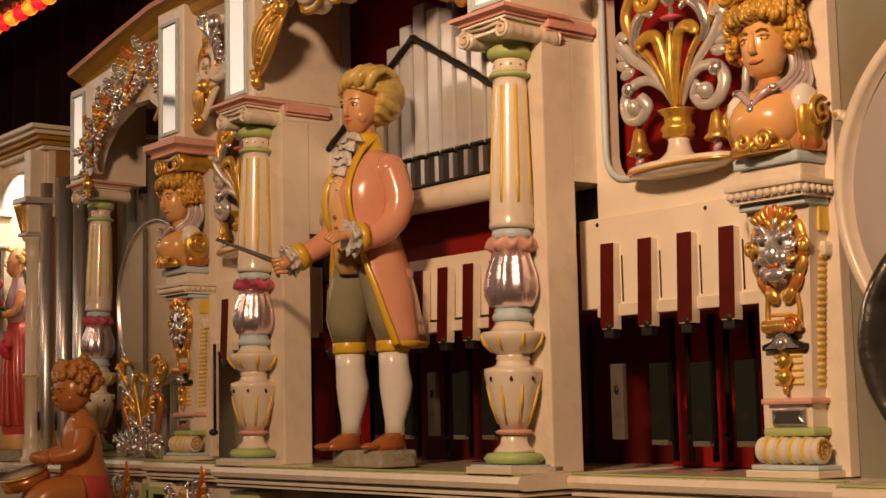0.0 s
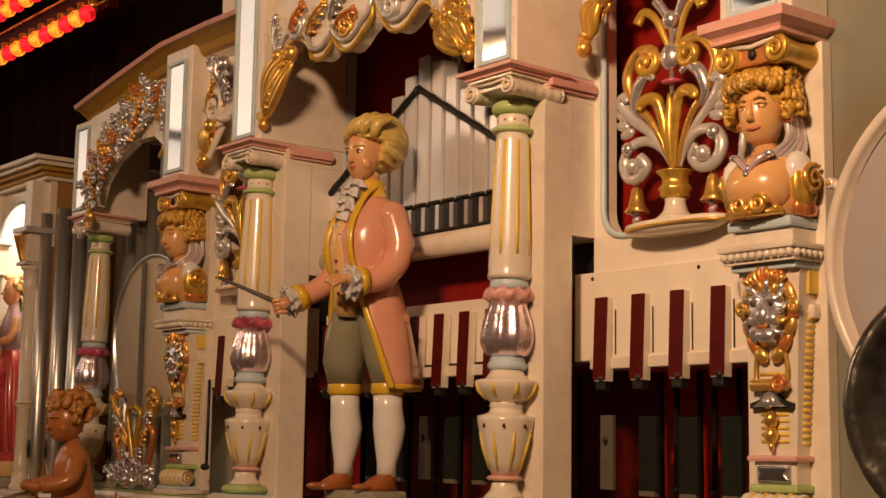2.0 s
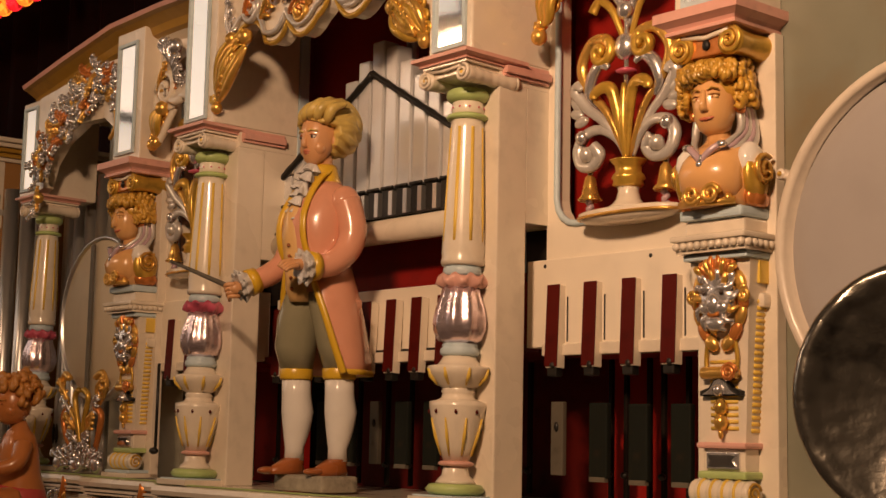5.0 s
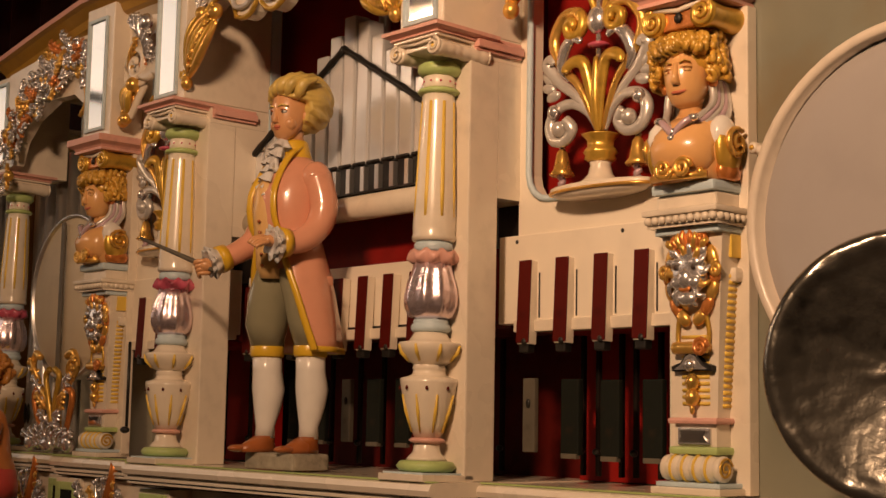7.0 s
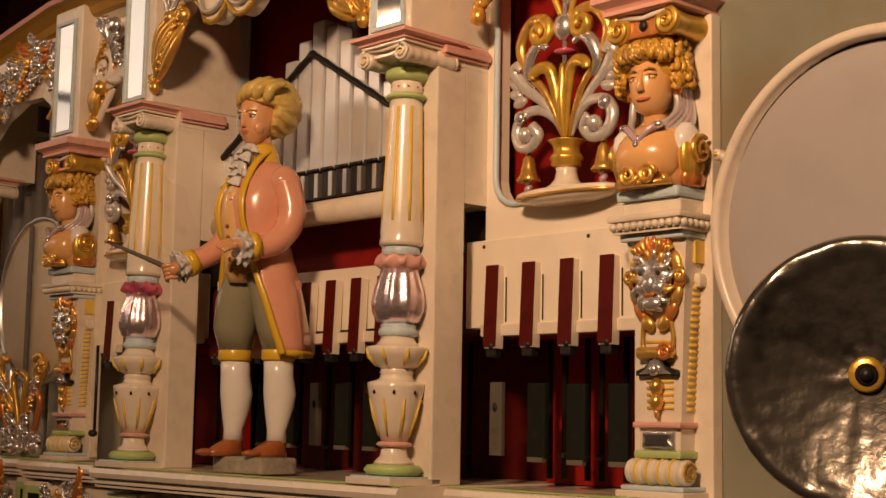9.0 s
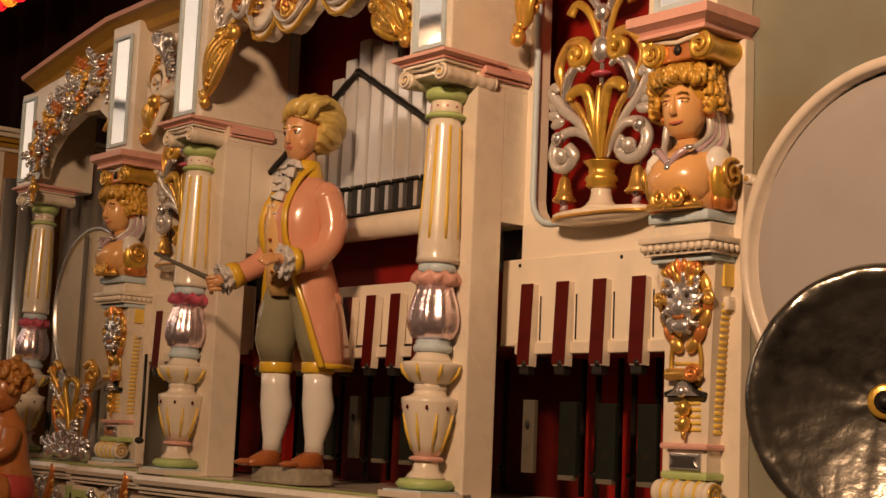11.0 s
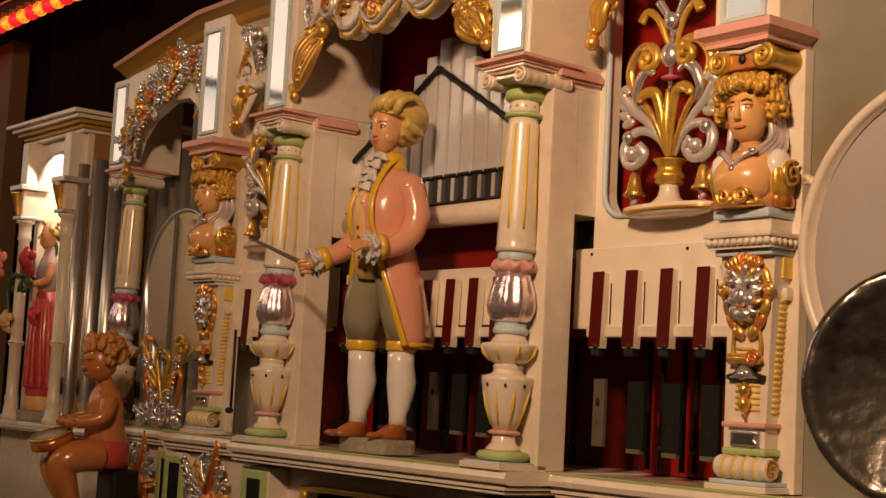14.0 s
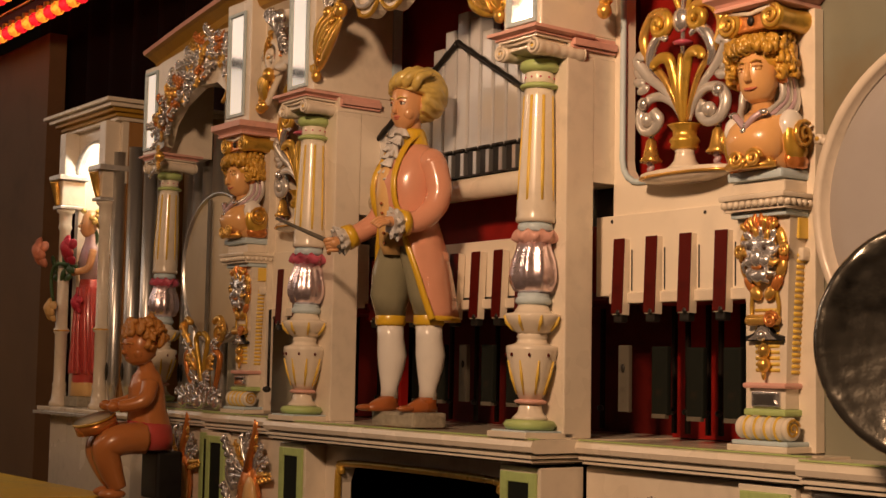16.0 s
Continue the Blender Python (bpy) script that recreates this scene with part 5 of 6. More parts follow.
    for j in range(61):
        t = math.pi * min(max(j / 60, 0.015), 0.985)
        loop = []
        for i in range(144):
            a = 2 * math.pi * i / 144
            d = Vector((math.sin(t) * math.cos(a), -math.cos(t), math.sin(t) * math.sin(a)))  # poles at brow and nape
            q = a + 0.30 * math.sin(2.4 * t + 0.5) + 0.10 * math.sin(3 * a + 5 * t)
            lock = 1 - abs(math.sin(6.5 * q + 0.5 * math.sin(4 * t))) ** 2.2
            fine = math.sin(33 * q + 2 * math.sin(6 * t))
            k = 1 - 0.085 * lock * math.sin(t) ** 0.6 + 0.012 * fine
            d = tilt @ d
            p = c + Vector((0.060 * k * d.x, 0.064 * k * d.y, 0.060 * k * d.z))
            low = max(0.0, (c.z - 0.012 - p.z) / 0.05)
            p.y += 0.010 * low
            brow = max(0.0, min(1.0, (-0.006 - p.y) / 0.010)) * max(0.0, min(1.0, (0.668 - 0.30 * abs(p.x) - p.z) / 0.008))
            loop.append(p.lerp(c, 0.62 * brow))
        loops.append(loop)
    s.rings(loops, HAIR)
    for k in range(6):
        x = -0.040 + 0.015 * k
        s.tube(bend([(x * 0.9, -0.036 + 14 * x * x, 0.667 - 8 * x * x), (x + 0.010, -0.044 + 14 * x * x, 0.677 - 8 * x * x), (x + 0.020, -0.036 + 11 * x * x, 0.690 - 6 * x * x), (x + 0.034, -0.012 + 8 * x * x, 0.700 - 8 * x * x)], 4), taper(13, 0.005, 0.004, 0.006), HAIR, 8)
    turn = Matrix.Translation((0, 0.004, 0.6)) @ Matrix.Rotation(math.radians(7), 4, "Z") @ Matrix.Rotation(math.radians(5), 4, "X") @ Matrix.Translation((0, -0.004, -0.6))
    for v in list(s.bm.verts)[body:]:
        v.co = turn @ v.co
    return s


base = solo("figure_base", Shape().box((-0.076, -0.041, 0.0), (0.076, 0.041, 0.030), STONE, 0.006), "speckled grey stone block under the bandmaster figure", "base", (-0.007, 0.037, Z0 + 0.003))
solo("bandmaster_statue", conductor(), "painted bandmaster statue in salmon coat, grey breeches, blond wig", "statue", (-0.017, 0.037, Z0 + 0.033), turn=2)


def rose(s, c, r, mat):
    rnd = random.Random(int(c[0] * 1000))
    for k in range(11):
        a = 2.4 * k
        q = r * (0.25 + 0.07 * k)
        s.ball((c[0] + q * math.cos(a), c[1] - r * 0.5 + 0.05 * r * k, c[2] + q * math.sin(a)), (r * 0.46, r * 0.22, r * 0.42), mat, 8, Matrix.Rotation(-a, 4, "Y") @ Matrix.Rotation(0.5, 4, "Z"))
    s.ball((c[0], c[1] - r * 0.3, c[2]), r * 0.4, mat, 8)


def lady():
    s = Shape()
    s.loft([(0, 0, 0.0, 0.045, 0.04), (0, 0, 0.03, 0.05, 0.045), (0.01, 0, 0.12, 0.05, 0.046), (0.012, 0, 0.22, 0.048, 0.045), (0.008, 0, 0.32, 0.040, 0.038), (0, 0, 0.37, 0.030, 0.028)], GOWN)
    s.loft([(0.0, -0.004, 0.0, 0.060, 0.044), (0.0, 0, 0.05, 0.050, 0.045), (-0.005, 0, 0.09, 0.04, 0.04)], VEST)
    for k in range(12):
        a = 2 * math.pi * k / 12
        s.tube(bend([(0.04 * math.cos(a), 0.036 * math.sin(a), 0.34), (0.012 + 0.05 * math.cos(a), 0.046 * math.sin(a), 0.22), (0.01 + 0.055 * math.cos(a + 0.2), 0.05 * math.sin(a + 0.2), 0.07)]), taper(13, 0.006, 0.010), GOWN, 7)
    s.loft([(0, 0, 0.36, 0.031, 0.028), (0, -0.004, 0.42, 0.038, 0.034), (0, 0, 0.46, 0.042, 0.028), (0, 0, 0.48, 0.02, 0.02), (0, 0, 0.51, 0.014, 0.015)], LILAC)
    s.loft([(0, -0.010, 0.50, 0.012, 0.012), (0, -0.010, 0.515, 0.022, 0.024), (0, -0.006, 0.54, 0.026, 0.029), (0, 0, 0.565, 0.024, 0.028), (0, 0.002, 0.585, 0.012, 0.014)], SKIN)
    s.ball((0, -0.037, 0.533), (0.004, 0.006, 0.006), SKIN, 8)
    s.ball((0, -0.034, 0.520), (0.006, 0.003, 0.002), LIP, 8)
    for sx in (-1, 1):
        s.ball((sx * 0.010, -0.032, 0.543), (0.004, 0.003, 0.002), EYE, 8)
        s.tube(bend([(sx * 0.042, 0, 0.455), (sx * 0.058, -0.02, 0.40), (sx * 0.04, -0.055, 0.385)]), taper(13, 0.014, 0.010), SKIN, 8)
    rnd = random.Random(8)
    for k in range(40):
        a, h = rnd.uniform(0, 2 * math.pi), rnd.uniform(0, 1)
        if math.sin(a) < -0.5 and h < 0.6:
            continue
        s.ball((0.028 * math.cos(a), 0.004 + 0.03 * math.sin(a), 0.535 + 0.05 * h), 0.009, HAIR, 7)
    s.ball((-0.02, 0.02, 0.50), (0.02, 0.014, 0.03), LEAFGREEN, 8)
    return s


solo("lady_statue", lady(), "painted lady statue in a crimson gown, lit in the niche", "statue", (-2.235, 0.258, 1.409), turn=-8).scale = (1, 1, 1.07)
solo("figure_base", Shape().box((-0.055, -0.05, 0.0), (0.055, 0.05, 0.034), STONE, 0.004), "dark block under the lady statue", "base", (-2.235, 0.258, 1.374))
fl = Shape()
for c, r, m in (((-2.395, 0.15, 1.900), 0.046, PETAL), ((-2.180, 0.165, 1.897), 0.044, CRIMSON), ((-2.31, 0.160, 1.70), 0.036, VEST), ((-2.21, 0.21, 1.72), 0.030, CRIMSON)):
    rose(fl, c, r, m)
for k in range(14):
    rnd = random.Random(k)
    fl.ball((-2.38 + 0.013 * k, 0.18 + 0.02 * rnd.random(), 1.835 + 0.03 * math.sin(k * 1.7)), (0.028, 0.006, 0.013), LEAFGREEN, 7, Matrix.Rotation(rnd.uniform(-1.2, 1.2), 4, "Y"))
fl.tube(bend([(-2.31, 0.17, 1.70), (-2.35, 0.17, 1.80), (-2.30, 0.17, 1.85), (-2.20, 0.20, 1.84)]), 0.006, LEAFGREEN, 7)
solo("rose_garland", fl, "painted garland of salmon, crimson and yellow roses", "garland")


def cherub():
    """A seated child figure with a little drum."""
    s = Shape()
    s.loft([(0, 0.01, 0.14, 0.060, 0.055), (0, 0.01, 0.18, 0.060, 0.055), (0, 0.004, 0.23, 0.052, 0.046), (0, 0, 0.28, 0.054, 0.044), (0, 0, 0.315, 0.040, 0.034), (0, 0, 0.33, 0.022, 0.022), (0, -0.004, 0.35, 0.02, 0.02)], CHERUB)
    s.loft([(0, 0.008, 0.125, 0.064, 0.060), (0, 0.008, 0.15, 0.068, 0.062), (0, 0.008, 0.185, 0.062, 0.056), (0, 0.006, 0.20, 0.054, 0.050)], GOWN)
    for sx in (-1, 1):
        s.tube(bend([(sx * 0.035, -0.01, 0.155), (sx * 0.05, -0.07, 0.150), (sx * 0.05, -0.10, 0.125), (sx * 0.045, -0.085, 0.07), (sx * 0.042, -0.065, 0.028)]), taper(25, 0.042, 0.018, 0.006), CHERUB, 12)
        s.ball((sx * 0.044, -0.082, 0.014), (0.018, 0.034, 0.014), CHERUB, 10)
        s.tube(bend([(sx * 0.052, 0, 0.295), (sx * 0.076, -0.02, 0.25), (sx * 0.062, -0.075, 0.235)]), taper(13, 0.022, 0.015), CHERUB, 10)
        s.ball((sx * 0.056, -0.088, 0.235), (0.016, 0.018, 0.014), CHERUB, 9)
        s.ball((sx * 0.022, -0.027, 0.380), (0.017, 0.016, 0.017), CHERUB, 10)
        s.ball((sx * 0.017, -0.043, 0.400), (0.005, 0.003, 0.0018), SHOE, 8)
        s.tube([(sx * 0.008, -0.048, 0.408), (sx * 0.018, -0.046, 0.411), (sx * 0.028, -0.038, 0.407)], 0.002, GINGER, 6)
    s.loft([(0, -0.014, 0.348, 0.020, 0.020), (0, -0.012, 0.362, 0.038, 0.036), (0, -0.006, 0.388, 0.045, 0.044), (0, 0, 0.415, 0.044, 0.044), (0, 0.002, 0.44, 0.028, 0.03)], CHERUB)
    s.ball((0, -0.052, 0.388), (0.007, 0.008, 0.007), CHERUB, 8)
    s.ball((0, -0.046, 0.371), (0.010, 0.004, 0.004), LIP, 8)
    rnd = random.Random(6)
    for k in range(150):
        a, h = rnd.uniform(0, 2 * math.pi), rnd.uniform(0, 1)
        if math.sin(a) < -0.4 and h < 0.65:
            continue
        q = Vector((0.048 * math.cos(a) * (1 - 0.5 * h * h), 0.006 + 0.051 * math.sin(a) * (1 - 0.5 * h * h), 0.395 + 0.062 * h))
        t = rnd.uniform(0, 6)
        s.tube([q + Vector((0.010 * math.cos(t + i), 0.006 * math.sin(t + i), 0.010 * math.sin(t + i))) for i in range(5)], taper(5, 0.009, 0.005), GINGER, 6)
    turn = Matrix.Translation((0, 0, 0.345)) @ Matrix.Rotation(math.radians(20), 4, "Z") @ Matrix.Rotation(math.radians(14), 4, "X") @ Matrix.Translation((0, -0.004, -0.345))
    for v in s.bm.verts:
        if v.co.z > 0.346:
            v.co = turn @ v.co
    m = Matrix.Rotation(0.35, 4, "X") @ Matrix.Rotation(0.15, 4, "Y")
    for r0, z0, r1, z1, mat in ((0.052, 0.0, 0.052, 0.026, COPPER), (0.054, 0.026, 0.054, 0.031, OCHRE), (0.050, 0.0312, 0.001, 0.0314, CALF)):
        s.rings([[Vector((0, -0.115, 0.175)) + m @ Vector((r * math.cos(2 * math.pi * i / 24), r * math.sin(2 * math.pi * i / 24), z)) for i in range(24)] for r, z in ((r0, z0), (r1, z1))], mat)
    return s


solo("cherub_statue", cherub(), "seated terracotta-coloured cherub statue with a small drum, red cloth", "statue", (-1.185, 0.0, 1.166), turn=-14).scale = (1.08, 1.08, 1.03)


# ---- niche tower ----
tower = thing("niche_tower", "cream niche tower with arched lit recess and moulded cornice", "tower", (-2.147, 0.20, 0.0))
part("base", Shape().box((-0.24, 0.0, 0.0), (0.24, 0.5, 1.345), CREAM, 0.004), tower)
part("ledge", Shape().box((-0.275, -0.05, 1.345), (0.275, 0.5, 1.356), PEARL, 0.003).box((-0.265, -0.04, 1.3562), (0.265, 0.5, 1.371), CREAM, 0.004), tower, "moulded cream ledge")
# This side is darker than its cream twin: shadow put into the colour.
part("side_wall", Shape().box((0.185, 0.05, 1.371), (0.215, 0.5, 2.33), WARMSHADE, 0.002), tower, "tower side with its warm brown shadow put into the colour")
part("side_wall", Shape().box((-0.215, 0.05, 1.371), (-0.185, 0.5, 2.33), CREAM, 0.002), tower)
part("back_wall", Shape().box((-0.185, 0.26, 1.371), (0.185, 0.28, 2.33), IVORY), tower, "pale lit back of the niche")
s = Shape()
arch = [(-0.150 * math.cos(math.pi * k / 14), 2.12 + 0.14 * math.sin(math.pi * k / 14)) for k in range(15)]
s.slab([(-0.215, 2.33), (-0.215, 2.06), (-0.150, 2.06)] + arch + [(0.150, 2.06), (0.215, 2.06), (0.215, 2.33)], 0.03, 0.05, CREAM)
s.tube([(x, 0.026, z) for x, z in arch], 0.009, PEARL, 8)
part("arch", s, tower, "cream arch over the niche")
s = Shape()
for k, (w, z, m) in enumerate(((0.225, 2.33, CREAM), (0.235, 2.342, MUSTARD), (0.25, 2.356, MUSTARD), (0.265, 2.37, CREAM), (0.28, 2.384, CREAM))):
    s.box((-w, 0.25 - w * 1.08, z), (w, 0.52, z + 0.0138), m, 0.003)
part("cornice", s, tower, "stepped cream and gold cornice")
for sx in (-0.17, 0.17):
    part("column", Shape().lathe([(0.032, 1.371), (0.032, 1.385), (0.026, 1.39), (0.022, 1.43), (0.024, 1.44), (0.020, 1.45), (0.020, 1.60), (0.026, 1.605), (0.026, 1.615), (0.020, 1.62), (0.0185, 1.93), (0.024, 1.94), (0.021, 1.95), (0.022, 1.985), (0.03, 1.99), (0.03, 2.0)], CREAM, (sx, 0.0, 0), 20), tower, "slim cream column")
    part("gilt_ring", Shape().lathe([(0.020, 1.606), (0.028, 1.609), (0.0275, 1.613), (0.020, 1.614)], GOLD, (sx, 0, 0), 20), tower, "gilt ring")
    s = Shape().box((sx - 0.034, -0.034, 2.0), (sx + 0.034, 0.06, 2.012), PEARL, 0.003).box((sx - 0.026, -0.026, 2.012), (sx + 0.026, 0.06, 2.10), CREAM, 0.004)
    s.box((sx - 0.05, -0.045, 2.10), (sx + 0.05, 0.06, 2.118), PEARL, 0.003)
    s.tube(bend([(sx, -0.028, 2.012), (sx - 0.004, -0.034, 2.05), (sx, -0.045, 2.095)]), taper(13, 0.008, 0.016), GOLD, 8)
    part("bracket", s, tower, "cream bracket with a gilt leaf")
    part("pier", Shape().box((sx - 0.026, -0.02, 2.118), (sx + 0.026, 0.03, 2.33), CREAM, 0.003), tower)
part("lamp", Shape().ball((0, 0.12, 2.295), (0.05, 0.03, 0.02), LAMPGLASS, 10), tower, "small bright lamp inside the niche")

for child in tower.children:  # the arch springs high, close under the cornice
    for v in child.data.vertices:
        v.co.z = float(np.interp(v.co.z, (0, 1.371, 1.99, 2.118, 2.26, 2.33, 2.4), (0, 1.373, 2.03, 2.155, 2.255, 2.30, 2.366)))

# ---- tall pipes in the left wing ----
for x, y, top, r in ((-1.95, 0.232, 2.225, 0.021), (-1.875, 0.254, 2.235, 0.023), (-1.80, 0.272, 2.215, 0.022), (-1.725, 0.285, 2.20, 0.022), (-1.74, 0.38, 2.20, 0.02), (-1.68, 0.36, 2.205, 0.02), (-1.615, 0.35, 2.22, 0.02),
                     (-1.55, 0.35, 2.23, 0.02), (-1.485, 0.35, 2.22, 0.02), (-1.42, 0.35, 2.19, 0.018)):
    ob = thing("tall_organ_pipe", "tall round tin organ pipe, dull silver", "organ pipe", (x, y, 1.374 if x < -1.67 else 1.398), "wing pipes")
    part("tube", Shape().lathe([(r * 0.3, 0.0), (r, 0.09), (r, top - 1.40), (r - 0.002, top - 1.40), (r - 0.002, top - 1.45)], TIN, seg=20), ob)
    part("lip", Shape().ball((0, -r, 0.12), (r * 0.5, 0.003, 0.03), BLACK, 8), ob, "dark pipe mouth")
setting("wall_wing", Shape().box((-1.94, 0.60, 0.0), (-1.60, 0.62, 2.30), SAGE).box((-1.5995, 0.42, 0.0), (-1.302, 0.44, 2.46), SAGE), "grey-green board behind the wing pipes")
shelf("ledge_wing", -1.985, -1.664, 0.19, 0.60, 1.372, "cream ledge under the tall pipes")
setting("wall_wing_base", Shape().box((-1.99, 0.23, 0), (-1.6, 0.26, 1.325), CREAM), "cream wall under the wing pipes")

# ---- upper left: box pier over the far column, cornice, side opening ----
s = Shape().box((-1.585, 0.145, 2.134), (-1.475, 0.32, 2.40), CREAM, 0.003)
setting("pier_box_far_left", s, "cream box pier over the far column", "pier")
mirror(-1.53, 0.1445, 2.150, 2.385, 0.042)
s = Shape()
path = [(-1.572, 0.19, 2.398), (-1.25, 0.16, 2.423), (-0.96, 0.13, 2.438), (-0.70, 0.11, 2.43), (-0.46, 0.09, 2.415)]
prof = [(0.03, -0.022, CREAM), (0.0, 0.0, MUSTARD), (-0.012, 0.006, MUSTARD), (-0.02, 0.022, MUSTARD), (-0.045, 0.038, MUSTARD), (-0.058, 0.042, PINK), (-0.062, 0.052, PINK), (0.03, 0.06, PINK)]
for (d0, h0, m), (d1, h1, _) in zip(prof, prof[1:]):
    s.rings([[(x, y + d0, z + h0), (x, y + d1, z + h1), (x, y + d1 + 0.2, z + h1), (x, y + d0 + 0.2, z + h0)] for x, y, z in path], m, smooth=False)
setting("cornice_left", s, "rising cornice with a yellow cove and pink top", "cornice")
s = Shape()
s.slab([(-1.475, 2.14), (-1.43, 2.15), (-1.40, 2.21), (-1.33, 2.26), (-1.22, 2.295), (-1.10, 2.29), (-1.02, 2.24), (-0.953, 2.16), (-0.953, 2.45), (-1.16, 2.43), (-1.475, 2.40)], 0.14, 0.17, CREAM)
s.slab([(-0.817, 2.30), (-0.74, 2.36), (-0.64, 2.39), (-0.46, 2.40), (-0.46, 2.46), (-0.817, 2.46)], 0.13, 0.16, CREAM)
setting("wall_arch_left", s, "cream arched board under the cornice", "wall")


# ---- carved scrollwork ----
def acanthus(s, base, tip, width, mat, curl=0.3, n=5):
    """A lobed leaf: a rib with side lobes."""
    a, b = Vector(base), Vector(tip)
    way = b - a
    side = Vector((-way.z, 0, way.x)).normalized()
    rib = [a + way * (i / 8) + side * curl * width * math.sin(math.pi * i / 8) + Vector((0, -0.35 * width * math.sin(math.pi * i / 8), 0)) for i in range(9)]
    s.tube(rib, taper(9, width * 0.26, width * 0.12), mat, 7)
    for i in range(n):
        k = (i + 0.6) / n
        p = a + way * k * 0.9
        for sg in (-1, 1):
            q = p + side * sg * width * (0.75 - 0.4 * k) + way * 0.16
            s.tube(bend([p, (p + q) / 2 + Vector((0, -0.25 * width, 0)) + way * 0.02, q], 3), taper(7, width * 0.33, width * 0.13), mat, 6, 0.5)


def bracket(x, y, z, sx, label, big=1.0):
    """Gilt drop and white scroll that hang in the corner of an arch."""
    ob = thing("carved_bracket", label, "carving", (x, y, z), "carved brackets")
    g = Shape()
    g.ball((sx * 0.010, -0.014, 0.012), (0.015, 0.014, 0.015), GOLD, 12)
    g.ball((sx * 0.016, -0.012, 0.034), (0.011, 0.012, 0.012), GOLD, 10)
    for k in range(5):  # a fat leaf of laid strands
        w = (k - 2) * 0.011 * big
        g.tube(bend([(sx * 0.014, -0.012, 0.03), (sx * 0.030 + 0.7 * w, -0.020, 0.068 * big - 0.4 * w), (sx * 0.062 * big + 0.9 * w, -0.026, 0.112 * big - 0.6 * w), (sx * 0.092 * big + 0.3 * w, -0.022, 0.148 * big)]), taper(19, 0.004, 0.006, 0.007 * big), GOLD if k % 2 else OCHRE, 8, 0.8)
    for k in range(4):
        z = 0.05 + 0.026 * k
        g.tube(spiral(sx * (0.012 + 0.016 * k), z * big, 0.014, 0.003, 2.4, sx * 1.2, -0.012, 10), 0.0045, GOLD, 7)
    g.ball((sx * 0.100 * big, -0.020, 0.150 * big), 0.018, GOLD, 12)
    part("gilt_drop", g, ob, "gilt leaf drop")
    w = Shape()
    w.tube(bend([(sx * 0.018, 0.0, 0.11 * big), (sx * 0.008, -0.006, 0.18 * big), (sx * 0.02, -0.008, 0.25 * big), (sx * 0.07, -0.01, 0.285 * big), (sx * 0.115, -0.01, 0.26 * big)]), taper(25, 0.010, 0.013), CREAM, 8, 0.45)
    w.tube(bend([(sx * 0.085, -0.006, 0.165 * big), (sx * 0.115, -0.010, 0.20 * big), (sx * 0.155, -0.012, 0.195 * big), (sx * 0.19, -0.012, 0.175 * big), (sx * 0.225, -0.012, 0.185 * big), (sx * 0.24, -0.012, 0.22 * big)]), taper(31, 0.013, 0.013, 0.010), CREAM, 8, 0.4)
    w.tube(spiral(sx * 0.065, 0.225 * big, 0.045, 0.008, math.pi, -sx * 1.5, -0.012, 24, 0.01), taper(25, 0.011, 0.007), CREAM, 8, 0.8)
    part("scroll", w, ob, "cream scroll")
    f = Shape()
    for k in range(4):
        acanthus(f, (sx * (0.04 + 0.03 * k), -0.006, (0.17 + 0.02 * k) * big), (sx * (0.06 + 0.055 * k), -0.014, (0.235 + 0.012 * k) * big), 0.022, (PEARL, COPPER, SILVER, PEARL)[k], 0.3 * sx, 4)
    part("leaf_spray", f, ob, "silver and copper leaf spray")
    return ob


def lobes(rows, n=6):
    """Outline of a scalloped edge: arcs that swell from point to point. rows: (x, z, bulge to the next)."""
    out = []
    for (x0, z0, h), (x1, z1, _) in zip(rows, rows[1:]):
        w = Vector((x1 - x0, z1 - z0))
        side = Vector((w.y, -w.x))
        for i in range(n):
            k = i / n
            out.append((x0 + w.x * k + side.x * h * 4 * k * (1 - k), z0 + w.y * k + side.y * h * 4 * k * (1 - k)))
    return out + [rows[-1][:2]]


